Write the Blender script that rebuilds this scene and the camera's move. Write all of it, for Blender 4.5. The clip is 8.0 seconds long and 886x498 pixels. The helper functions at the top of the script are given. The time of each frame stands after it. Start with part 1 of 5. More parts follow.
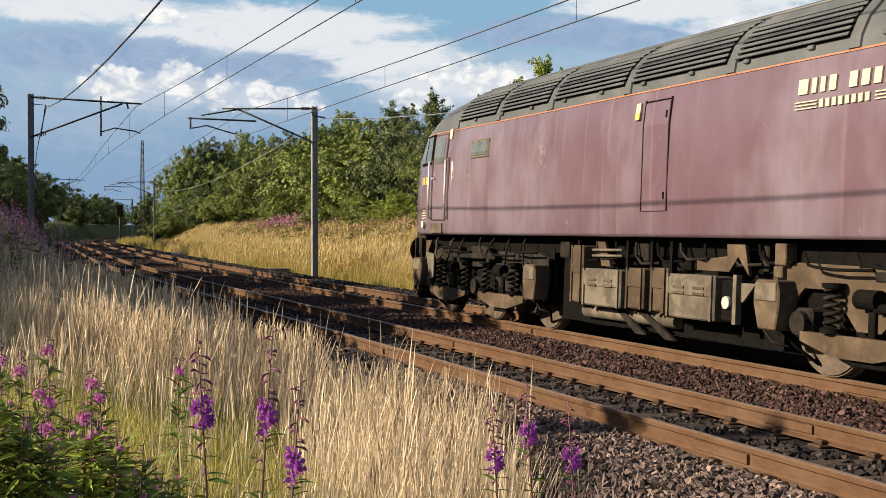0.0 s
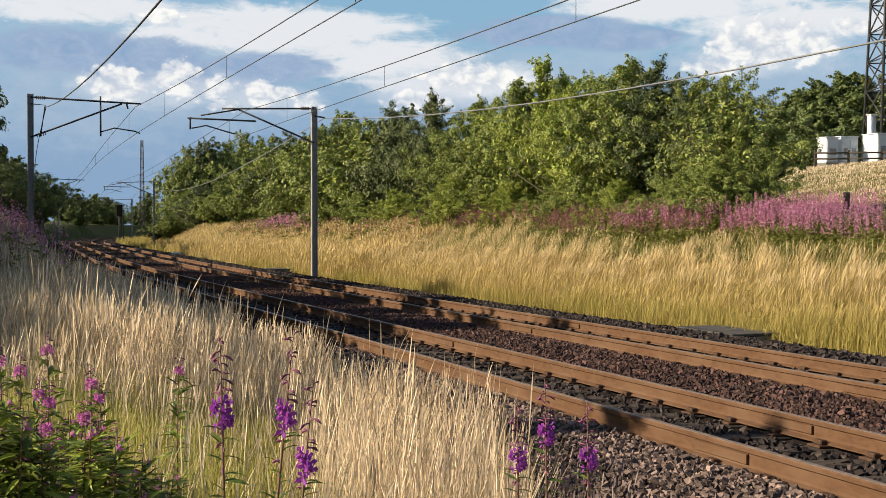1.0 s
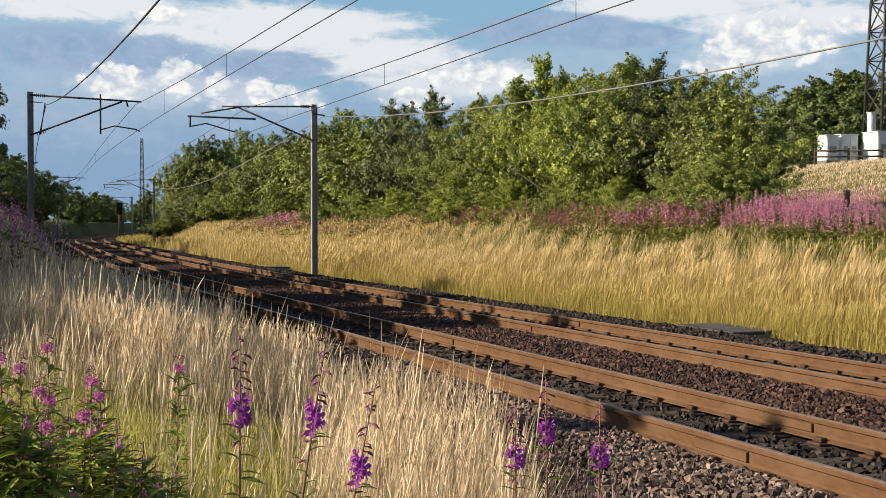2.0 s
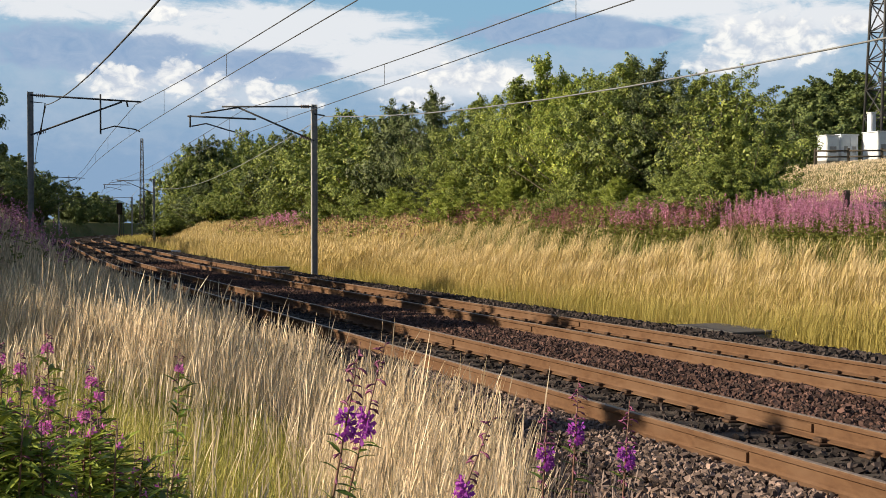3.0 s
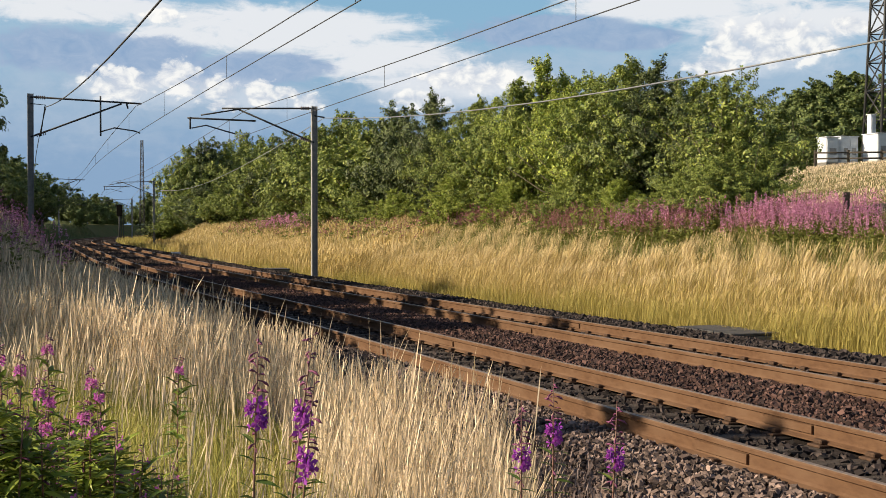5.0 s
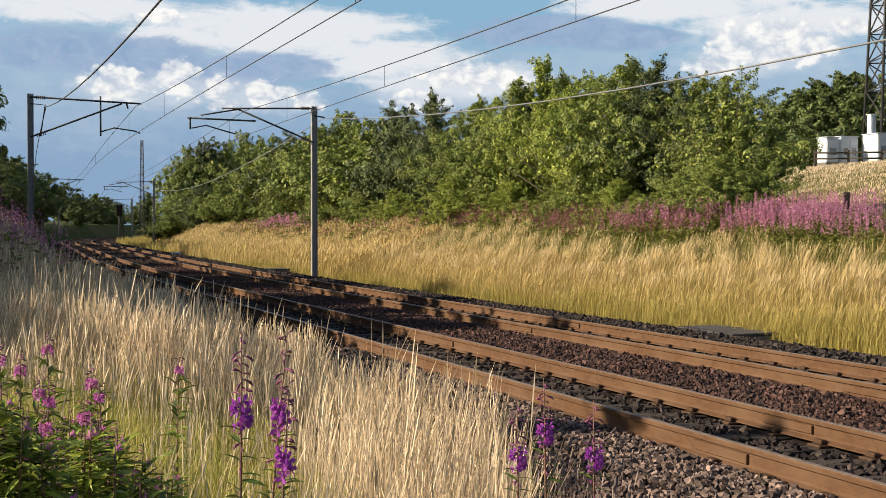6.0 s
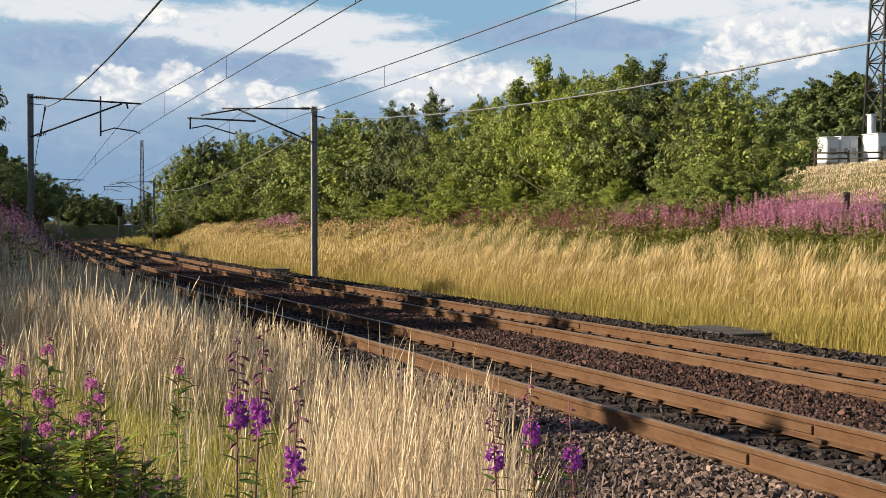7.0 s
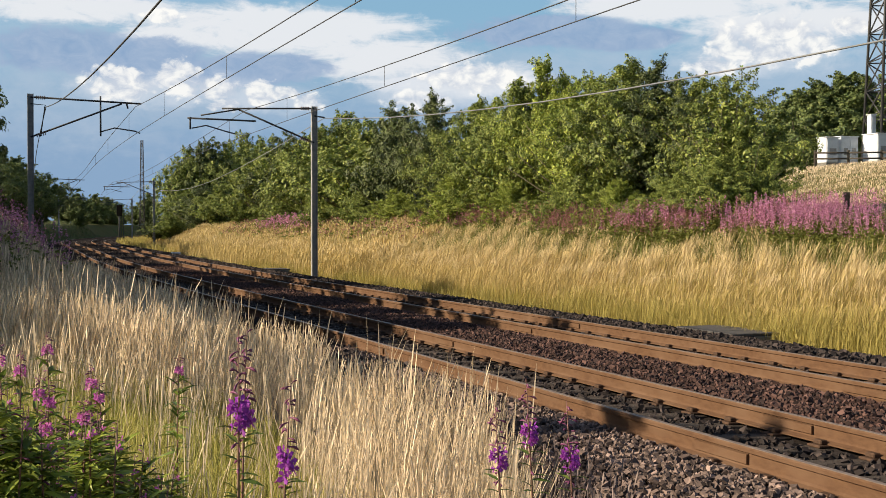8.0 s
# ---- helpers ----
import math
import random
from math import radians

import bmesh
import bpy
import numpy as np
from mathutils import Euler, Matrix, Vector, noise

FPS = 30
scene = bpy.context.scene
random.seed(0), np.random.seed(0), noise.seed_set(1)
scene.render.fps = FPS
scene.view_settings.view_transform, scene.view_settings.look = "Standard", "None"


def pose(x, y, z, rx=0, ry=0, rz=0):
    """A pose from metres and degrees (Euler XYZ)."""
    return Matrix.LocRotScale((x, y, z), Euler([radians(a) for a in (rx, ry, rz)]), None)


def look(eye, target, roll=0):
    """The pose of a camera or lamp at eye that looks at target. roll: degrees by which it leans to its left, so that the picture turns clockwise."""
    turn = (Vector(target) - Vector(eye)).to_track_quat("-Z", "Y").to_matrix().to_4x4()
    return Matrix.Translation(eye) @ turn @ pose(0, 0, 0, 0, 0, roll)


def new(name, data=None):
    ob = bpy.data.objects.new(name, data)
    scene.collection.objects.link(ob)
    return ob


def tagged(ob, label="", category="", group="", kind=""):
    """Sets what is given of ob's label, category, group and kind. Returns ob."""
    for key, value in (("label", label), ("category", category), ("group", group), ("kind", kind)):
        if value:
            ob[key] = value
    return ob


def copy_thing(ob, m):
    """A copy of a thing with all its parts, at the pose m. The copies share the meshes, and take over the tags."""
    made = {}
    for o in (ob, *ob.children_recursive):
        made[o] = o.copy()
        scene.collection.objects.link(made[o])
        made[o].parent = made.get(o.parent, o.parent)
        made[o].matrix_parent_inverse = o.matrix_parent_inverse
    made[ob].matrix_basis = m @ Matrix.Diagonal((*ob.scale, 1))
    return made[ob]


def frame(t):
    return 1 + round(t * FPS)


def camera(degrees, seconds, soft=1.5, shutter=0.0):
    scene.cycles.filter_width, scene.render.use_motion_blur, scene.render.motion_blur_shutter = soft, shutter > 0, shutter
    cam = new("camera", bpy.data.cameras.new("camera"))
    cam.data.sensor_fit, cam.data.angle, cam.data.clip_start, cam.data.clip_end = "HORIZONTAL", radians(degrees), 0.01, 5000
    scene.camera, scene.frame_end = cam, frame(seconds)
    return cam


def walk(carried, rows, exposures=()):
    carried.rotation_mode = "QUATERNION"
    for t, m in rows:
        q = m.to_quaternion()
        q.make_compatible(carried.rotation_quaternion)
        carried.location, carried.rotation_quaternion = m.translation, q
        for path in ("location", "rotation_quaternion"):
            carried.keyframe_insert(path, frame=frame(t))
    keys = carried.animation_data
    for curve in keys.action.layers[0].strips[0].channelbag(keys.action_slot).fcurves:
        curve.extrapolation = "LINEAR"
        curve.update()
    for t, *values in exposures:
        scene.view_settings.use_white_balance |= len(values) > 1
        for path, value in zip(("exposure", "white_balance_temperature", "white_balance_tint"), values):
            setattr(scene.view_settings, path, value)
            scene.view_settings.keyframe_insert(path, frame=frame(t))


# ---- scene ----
cam = camera(39.54, 8.0, soft=0.55, shutter=0.0)
EYE = (0.0, 0.0, 1.658)
# a still tripod whose head nods a little: seconds, tilt, pan in degrees
NODS = ((0.0, -0.958, 0.015), (0.5, -0.940, 0.015), (1.0, -0.958, 0), (1.2, -0.985, 0), (1.5, -1.055, 0), (1.7, -1.055, 0), (2.8, -1.05, 0),
        (3.0, -1.05, 0), (3.5, -1.035, 0), (4.0, -1.003, 0), (4.5, -0.970, 0), (5.8, -0.966, 0), (7.0, -0.962, 0), (8.0, -0.962, 0))
walk(cam, [(t, pose(*EYE, 90 + tilt, 0, pan)) for t, tilt, pan in NODS])

# ---- light ----
SUN_UP, SUN_SIDE = radians(26), radians(262)   # height; bearing clockwise from +y
sun = new("sun", bpy.data.lights.new("sun", "SUN"))
sun.data.energy, sun.data.angle, sun.data.color = 5.0, radians(0.6), (1.0, 0.83, 0.60)
sun_way = Vector((math.sin(SUN_SIDE) * math.cos(SUN_UP), math.cos(SUN_SIDE) * math.cos(SUN_UP), math.sin(SUN_UP)))
sun.matrix_basis = look(sun_way * 200, (0, 0, 0))
scene.view_settings.exposure = 0.79


def make_sky():
    world = bpy.data.worlds.new("world")
    scene.world = world
    world.use_nodes = True
    nt = world.node_tree
    N, L = nt.nodes, nt.links
    bg = N["Background"]
    sky = N.new("ShaderNodeTexSky")
    sky.sky_type, sky.sun_disc = "NISHITA", False
    sky.sun_elevation, sky.sun_rotation = SUN_UP, SUN_SIDE
    sky.air_density, sky.dust_density = 1.0, 0.6
    co = N.new("ShaderNodeTexCoord")
    sep = N.new("ShaderNodeSeparateXYZ")
    L.new(co.outputs["Generated"], sep.inputs[0])

    def val(op, a, b=None, clamp=False):
        n = N.new("ShaderNodeMath")
        n.operation, n.use_clamp = op, clamp
        for i, v in enumerate((a, b)):
            if v is None:
                continue
            if isinstance(v, (int, float)):
                n.inputs[i].default_value = v
            else:
                L.new(v, n.inputs[i])
        return n.outputs[0]

    def smooth(v, lo, hi):
        n = N.new("ShaderNodeMapRange")
        n.interpolation_type = "SMOOTHSTEP"
        n.inputs[1].default_value, n.inputs[2].default_value = lo, hi
        L.new(v, n.inputs[0])
        return n.outputs[0]

    def cloud_noise(scale, stretch, detail, rough, shift=0.0, warp=0.4):
        m = N.new("ShaderNodeMapping")
        m.inputs["Scale"].default_value = (1, 1, stretch)
        m.inputs["Location"].default_value = (shift, shift * 0.7, shift * 0.3)
        L.new(co.outputs["Generated"], m.inputs[0])
        n = N.new("ShaderNodeTexNoise")
        n.inputs["Scale"].default_value, n.inputs["Detail"].default_value = scale, detail
        n.inputs["Roughness"].default_value, n.inputs["Distortion"].default_value = rough, warp
        L.new(m.outputs[0], n.inputs["Vector"])
        return n.outputs[0]

    def mix(fac, a, b):
        n = N.new("ShaderNodeMix")
        n.data_type = "RGBA"
        if isinstance(fac, float):
            n.inputs[0].default_value = fac
        else:
            L.new(fac, n.inputs[0])
        for i, v in ((6, a), (7, b)):
            if isinstance(v, tuple):
                n.inputs[i].default_value = (*v, 1)
            else:
                L.new(v, n.inputs[i])
        return n.outputs[2]

    az = val("ARCTAN2", sep.outputs[0], sep.outputs[1])       # bearing from +y, to the right
    el = val("ARCSINE", sep.outputs[2])

    def blob(a, e, wa, we):
        """1 at the heart of a cloud at that bearing and height (degrees), below 0 outside it."""
        da = val("DIVIDE", val("SUBTRACT", az, radians(a)), radians(wa))
        de = val("DIVIDE", val("SUBTRACT", el, radians(e)), radians(we))
        return val("SUBTRACT", 1.0, val("ADD", val("MULTIPLY", da, da), val("MULTIPLY", de, de)))

    def puffs(blobs, amount, noise_out, lo, hi):
        top = None
        for b in blobs:
            v = blob(*b)
            top = v if top is None else val("MAXIMUM", top, v)
        top = val("MAXIMUM", top, -1.5)
        return smooth(val("ADD", top, val("MULTIPLY", val("SUBTRACT", noise_out, 0.5), amount)), lo, hi)

    def lumps(scale, shift):
        m = N.new("ShaderNodeMapping")
        m.inputs["Scale"].default_value = (1, 1, 1.25)
        m.inputs["Location"].default_value = (shift, 0.2, 0.1)
        wob = N.new("ShaderNodeTexNoise")
        wob.inputs["Scale"].default_value, wob.inputs["Detail"].default_value = scale * 1.6, 4
        L.new(co.outputs["Generated"], wob.inputs["Vector"])
        add = N.new("ShaderNodeVectorMath")
        add.operation = "MULTIPLY_ADD"
        L.new(wob.outputs["Color"], add.inputs[0])
        add.inputs[1].default_value = (0.9 / scale,) * 3
        L.new(co.outputs["Generated"], add.inputs[2])
        L.new(add.outputs[0], m.inputs[0])
        v = N.new("ShaderNodeTexVoronoi")
        v.feature = "SMOOTH_F1"
        v.inputs["Scale"].default_value, v.inputs["Smoothness"].default_value = scale, 0.35
        L.new(m.outputs[0], v.inputs["Vector"])
        return v.outputs["Distance"]

    fine = cloud_noise(60, 1.6, 8, 0.62, 0.3, 0.6)
    broad = cloud_noise(14, 2.4, 9, 0.62, 1.7, 0.5)
    wisp = cloud_noise(11, 4.2, 9, 0.66, 4.1, 0.8)
    cauli = val("SUBTRACT", 0.55, lumps(85, 0.4))
    mixed = val("ADD", val("MULTIPLY", cauli, 0.55), val("MULTIPLY", fine, 0.9))
    torn = val("ADD", val("MULTIPLY", broad, 0.62), val("MULTIPLY", fine, 0.38))
    streak = val("ADD", val("MULTIPLY", wisp, 0.68), val("MULTIPLY", fine, 0.32))
    blue = mix(0.6, sky.outputs[0], (2.6, 5.2, 7.4))
    # the far blue-grey bank low down, then the high white sheet, the grey bellies and the lit cumulus heads
    low = smooth(el, radians(10.5), radians(3.0))
    c = mix(val("MULTIPLY", low, 0.92), blue, (2.45, 3.75, 5.65))
    veil = puffs(((-14, 6.8, 10, 3.6), (4, 6.5, 12, 2.2), (16, 7.2, 8, 2.4)), 4.2, torn, -0.5, 1.3)
    c = mix(val("MULTIPLY", veil, 0.5), c, (5.0, 5.8, 6.9))
    sheet = puffs(((-7, 9.0, 6.0, 1.3), (-17, 9.7, 5.5, 0.75), (-3, 7.8, 4.5, 1.2), (11, 10.2, 6, 0.9), (1, 6.8, 4.5, 0.8), (-12, 8.6, 3, 0.5), (17, 9.2, 6, 0.8)), 4.2, streak, -0.35, 0.7)
    c = mix(val("MULTIPLY", sheet, 0.95), c, (8.1, 8.3, 8.6))
    belly = puffs(((-16, 7.8, 5.5, 1.0), (-8.0, 7.3, 3.6, 0.8), (-12, 7.0, 4.5, 0.7), (4.5, 9.0, 4.3, 0.75), (8.0, 8.7, 3.0, 0.6)), 4.2, torn, -0.2, 0.5)
    c = mix(val("MULTIPLY", belly, 0.93), c, mix(val("MULTIPLY", val("SUBTRACT", fine, 0.3), 2.2, True), (2.6, 3.85, 5.8), (3.9, 4.9, 6.5)))
    glow = puffs(((-12.8, 6.2, 4.2, 0.8), (-8.0, 5.9, 3.0, 0.6), (0.0, 6.5, 4.0, 0.9), (14.8, 7.9, 4.0, 1.1)), 3.6, torn, -0.5, 1.0)
    c = mix(val("MULTIPLY", glow, 0.6), c, (7.0, 7.5, 8.2))
    heads = puffs(((-14.5, 6.4, 1.7, 0.8), (-12.2, 6.8, 1.1, 0.8), (-10.6, 6.3, 1.7, 0.6), (-8.4, 6.1, 0.85, 0.65), (-6.2, 5.8, 0.65, 0.45), (-9.9, 5.6, 1.0, 0.4), (-7.2, 6.2, 0.8, 0.3), (15.0, 8.3, 2.9, 1.15),
                   (13.0, 8.2, 1.1, 0.9), (18.2, 8.9, 0.8, 0.4), (12.2, 7.3, 1.2, 0.5), (1.2, 6.9, 2.6, 0.7), (-1.0, 5.9, 1.8, 0.5), (-16.8, 10.3, 1.3, 0.35), (-12.8, 9.5, 0.9, 0.3)), 2.6, mixed, -0.25, 0.6)
    shade = val("ADD", val("MULTIPLY", val("SUBTRACT", fine, 0.42), 4.0), val("MULTIPLY", cauli, 1.6), True)
    c = mix(val("MULTIPLY", heads, 0.8), c, mix(shade, (5.9, 6.4, 7.3), (10.2, 10.0, 9.5)))
    # away from that quarter the evening sky is mostly clear, with scattered cloud
    around = smooth(cloud_noise(3.2, 2.0, 8, 0.6, 7.0), 0.50, 0.68)
    clear = mix(val("MULTIPLY", around, 0.3), sky.outputs[0], (5.2, 5.5, 6.0))
    side = smooth(val("ABSOLUTE", az), radians(24), radians(38))
    above = smooth(el, radians(12), radians(22))
    c = mix(val("MAXIMUM", side, above), c, clear)
    L.new(c, bg.inputs[0])
    bg.inputs[1].default_value = 0.0585


make_sky()


# ---- materials ----
def mat(name, c1, c2=None, scale=8.0, rough=0.8, metal=0.0, bump=0.0, bscale=60.0, c3=None, scale3=1.5, rnd=0.0, island=0.0, thin=0.0, spec=None, stretch=None):
    """Two tones by noise, a third in broad stains, fine relief; rnd and island vary the value thing by thing or piece by piece; thin lets light through."""
    m = bpy.data.materials.new(name)
    m.use_nodes = True
    nt = m.node_tree
    N, L = nt.nodes, nt.links
    p = N["Principled BSDF"]
    p.inputs["Roughness"].default_value, p.inputs["Metallic"].default_value = rough, metal
    p.inputs["Specular IOR Level"].default_value = spec if spec is not None else (0.12 if rough >= 0.85 else 0.35 if thin else 0.5)
    co = N.new("ShaderNodeTexCoord").outputs["Object"]
    if stretch:
        mp = N.new("ShaderNodeMapping")
        mp.inputs["Scale"].default_value = stretch
        L.new(co, mp.inputs[0])
        co = mp.outputs[0]

    def noise_tex(sc, det=5):
        n = N.new("ShaderNodeTexNoise")
        n.inputs["Scale"].default_value, n.inputs["Detail"].default_value, n.inputs["Roughness"].default_value = sc, det, 0.65
        L.new(co, n.inputs["Vector"])
        return n.outputs[0]

    def ramp(v, lo, hi):
        n = N.new("ShaderNodeMapRange")
        n.inputs[1].default_value, n.inputs[2].default_value = lo, hi
        L.new(v, n.inputs[0])
        return n.outputs[0]

    def blend(f, a, b):
        n = N.new("ShaderNodeMix")
        n.data_type = "RGBA"
        L.new(f, n.inputs[0])
        for i, v in ((6, a), (7, b)):
            if isinstance(v, tuple):
                n.inputs[i].default_value = (*v, 1)
            else:
                L.new(v, n.inputs[i])
        return n.outputs[2]

    if island or rnd:
        src = N.new("ShaderNodeNewGeometry").outputs["Random Per Island"] if island else N.new("ShaderNodeObjectInfo").outputs["Random"]
        c = blend(src, c1, c2 or c1)
        if c3:
            c = blend(ramp(noise_tex(scale3, 3), 0.42, 0.62), c, c3)
        hs = N.new("ShaderNodeHueSaturation")
        mm = N.new("ShaderNodeMath")
        mm.operation = "MULTIPLY_ADD"
        wn = N.new("ShaderNodeTexWhiteNoise")
        wn.noise_dimensions = "1D"
        L.new(src, wn.inputs["W"])
        L.new(wn.outputs[0], mm.inputs[0])
        mm.inputs[1].default_value, mm.inputs[2].default_value = (island or rnd), 1 - (island or rnd) / 2
        L.new(mm.outputs[0], hs.inputs["Value"])
        L.new(c, hs.inputs["Color"])
        c = hs.outputs[0]
    else:
        c = blend(ramp(noise_tex(scale), 0.35, 0.65), c1, c2 or c1)
        if c3:
            c = blend(ramp(noise_tex(scale3, 4), 0.45, 0.65), c, c3)
    L.new(c, p.inputs["Base Color"])
    if bump:
        b = N.new("ShaderNodeBump")
        b.inputs["Strength"].default_value, b.inputs["Distance"].default_value = bump, 0.02
        L.new(noise_tex(bscale), b.inputs["Height"])
        L.new(b.outputs[0], p.inputs["Normal"])
    if thin:
        tr = N.new("ShaderNodeBsdfTranslucent")
        L.new(c, tr.inputs[0])
        mx = N.new("ShaderNodeMixShader")
        mx.inputs[0].default_value = thin
        L.new(p.outputs[0], mx.inputs[1])
        L.new(tr.outputs[0], mx.inputs[2])
        L.new(mx.outputs[0], N["Material Output"].inputs[0])
    return m


# the bed's colour carries the shade in the gaps between the stones
M_SHADED_BED = mat("shaded_ballast_bed", (0.013, 0.011, 0.010), (0.028, 0.021, 0.019), 40, 0.95, bump=0.6, bscale=90)
M_SOIL = mat("meadow_soil", (0.10, 0.085, 0.03), (0.16, 0.13, 0.045), 3, 0.95, bump=0.5, bscale=40, c3=(0.07, 0.10, 0.02), scale3=0.6)
M_STONE = mat("ballast_stone", (0.116, 0.067, 0.057), (0.030, 0.022, 0.021), rough=0.9, island=0.9)
M_STONE_PALE = mat("ballast_stone_pale", (0.25, 0.185, 0.16), (0.036, 0.028, 0.026), rough=0.9, island=0.9)
M_STONE_DARK = mat("ballast_stone_dark", (0.066, 0.052, 0.049), (0.019, 0.017, 0.017), rough=0.9, island=0.9)
M_RAIL_RUST = mat("rail_rust", (0.128, 0.072, 0.041), (0.092, 0.050, 0.029), 9, 0.85, bump=0.25, bscale=70, c3=(0.140, 0.084, 0.052), scale3=1.1, stretch=(1, 1, 2.5))
M_RAIL_TOP = mat("rail_polished", (0.30, 0.23, 0.18), (0.20, 0.145, 0.11), 14, 0.5, 0.4)
M_SLEEPER = mat("sleeper_wood", (0.060, 0.050, 0.044), (0.095, 0.078, 0.066), 14, 0.9, bump=0.4, bscale=50, stretch=(1, 6, 1))
M_IRON = mat("chair_iron", (0.055, 0.035, 0.025), (0.10, 0.06, 0.04), 25, 0.85, bump=0.2)
M_STEEL = mat("galvanised_steel", (0.30, 0.30, 0.31), (0.20, 0.20, 0.21), 6, 0.6, 0.0, bump=0.1)
M_DARKSTEEL = mat("dark_steel", (0.028, 0.030, 0.036), (0.045, 0.048, 0.055), 8, 0.7, 0.0)
M_WIRE = mat("wire_metal", (0.03, 0.032, 0.038), (0.045, 0.048, 0.052), 5, 0.7, 0.0)
M_PALEWIRE = mat("pale_wire", (0.22, 0.23, 0.24), (0.16, 0.17, 0.18), 5, 0.6, 0.2)
M_PORCELAIN = mat("insulator_brown", (0.10, 0.05, 0.035), (0.13, 0.07, 0.05), 20, 0.3)
M_LEAF_HEDGE = mat("hedge_leaf", (0.095, 0.148, 0.034), (0.29, 0.325, 0.068), rough=0.55, island=0.9, thin=0.1)
M_LEAF_DARK = mat("thorn_leaf", (0.058, 0.088, 0.033), (0.145, 0.172, 0.055), rough=0.55, island=0.9, thin=0.08)
M_LEAF_BRIGHT = mat("bright_leaf", (0.15, 0.22, 0.036), (0.36, 0.395, 0.068), rough=0.55, island=0.9, thin=0.12)
M_LEAF_FAR = mat("far_leaf", (0.08, 0.125, 0.042), (0.175, 0.21, 0.06), rough=0.55, island=0.7, thin=0.12)
M_BARK = mat("bark", (0.11, 0.095, 0.07), (0.17, 0.15, 0.11), 20, 0.95, bump=0.5)
M_STRAW = mat("straw_grass", (0.86, 0.71, 0.53), (0.50, 0.40, 0.25), rough=0.75, island=0.9, thin=0.28)
M_GOLD = mat("golden_grass", (0.53, 0.41, 0.19), (0.40, 0.31, 0.105), rough=0.75, island=0.55, thin=0.25)
M_BANKSTRAW = mat("bank_straw", (0.70, 0.57, 0.34), (0.48, 0.38, 0.17), rough=0.75, island=0.6, thin=0.25)
M_OLIVE = mat("olive_grass", (0.30, 0.268, 0.066), (0.44, 0.352, 0.112), rough=0.7, island=0.6, thin=0.3)
M_GREENGRASS = mat("green_grass", (0.29, 0.315, 0.065), (0.48, 0.42, 0.13), rough=0.65, island=0.8, thin=0.3)


# ---- geometry helpers ----
def mesh_np(name, verts, faces, material, smooth_faces=False):
    """A mesh from arrays: verts (n, 3) and faces (m, k)."""
    me = bpy.data.meshes.new(name)
    verts, faces = np.asarray(verts, dtype=np.float32), np.asarray(faces, dtype=np.int32)
    me.vertices.add(len(verts))
    me.vertices.foreach_set("co", verts.ravel())
    k = faces.shape[1]
    me.loops.add(faces.size)
    me.loops.foreach_set("vertex_index", faces.ravel())
    me.polygons.add(len(faces))
    me.polygons.foreach_set("loop_start", np.arange(0, faces.size, k, dtype=np.int32))
    me.polygons.foreach_set("use_smooth", np.full(len(faces), smooth_faces))
    me.update(calc_edges=True)
    for m in material if isinstance(material, (list, tuple)) else (material,):
        me.materials.append(m)
    return me


def child(ob, parent):
    if parent:
        ob.parent = parent
    return ob


def part(name, bm, material, parent=None, label=""):
    me = bpy.data.meshes.new(name)
    bm.to_mesh(me)
    bm.free()
    me.materials.append(material)
    ob = child(new(name, me), parent)
    return tagged(ob, label=label)


def part_np(name, verts, faces, material, parent=None, label="", smooth_faces=False):
    return tagged(child(new(name, mesh_np(name, verts, faces, material, smooth_faces)), parent), label=label)


def box(bm, x0, x1, y0, y1, z0, z1, bevel=0.0):
    made = bmesh.ops.create_cube(bm, size=1, matrix=Matrix.Translation(((x0 + x1) / 2, (y0 + y1) / 2, (z0 + z1) / 2)) @ Matrix.Diagonal((x1 - x0, y1 - y0, z1 - z0, 1)))
    if bevel:
        edges = {e for v in made["verts"] for e in v.link_edges}
        bmesh.ops.bevel(bm, geom=list(edges), offset=bevel, segments=1, affect="EDGES")
    return bm


def boxes(*dims, bevel=0.0):
    bm = bmesh.new()
    for d in dims:
        box(bm, *d, bevel=bevel)
    return bm


def tube(bm, points, radii, sides=6, caps=True):
    """A round bar along points; radii one number or one per point."""
    pts = [Vector(p) for p in points]
    rr = radii if isinstance(radii, (list, tuple)) else [radii] * len(pts)
    rings = []
    for i, p in enumerate(pts):
        d = (pts[min(i + 1, len(pts) - 1)] - pts[max(i - 1, 0)]).normalized()
        a = d.cross(Vector((0.31, 0.17, 0.93)) if abs(d.z) < 0.9 else Vector((1, 0.1, 0))).normalized()
        b = d.cross(a)
        rings.append([bm.verts.new(p + (a * math.cos(k * math.tau / sides) + b * math.sin(k * math.tau / sides)) * rr[i]) for k in range(sides)])
    for r0, r1 in zip(rings, rings[1:]):
        for k in range(sides):
            bm.faces.new((r0[k], r0[(k + 1) % sides], r1[(k + 1) % sides], r1[k])).smooth = True
    if caps:
        bm.faces.new(rings[0][::-1])
        bm.faces.new(rings[-1])
    return bm


def bar(points, radii, sides=6):
    return tube(bmesh.new(), points, radii, sides)


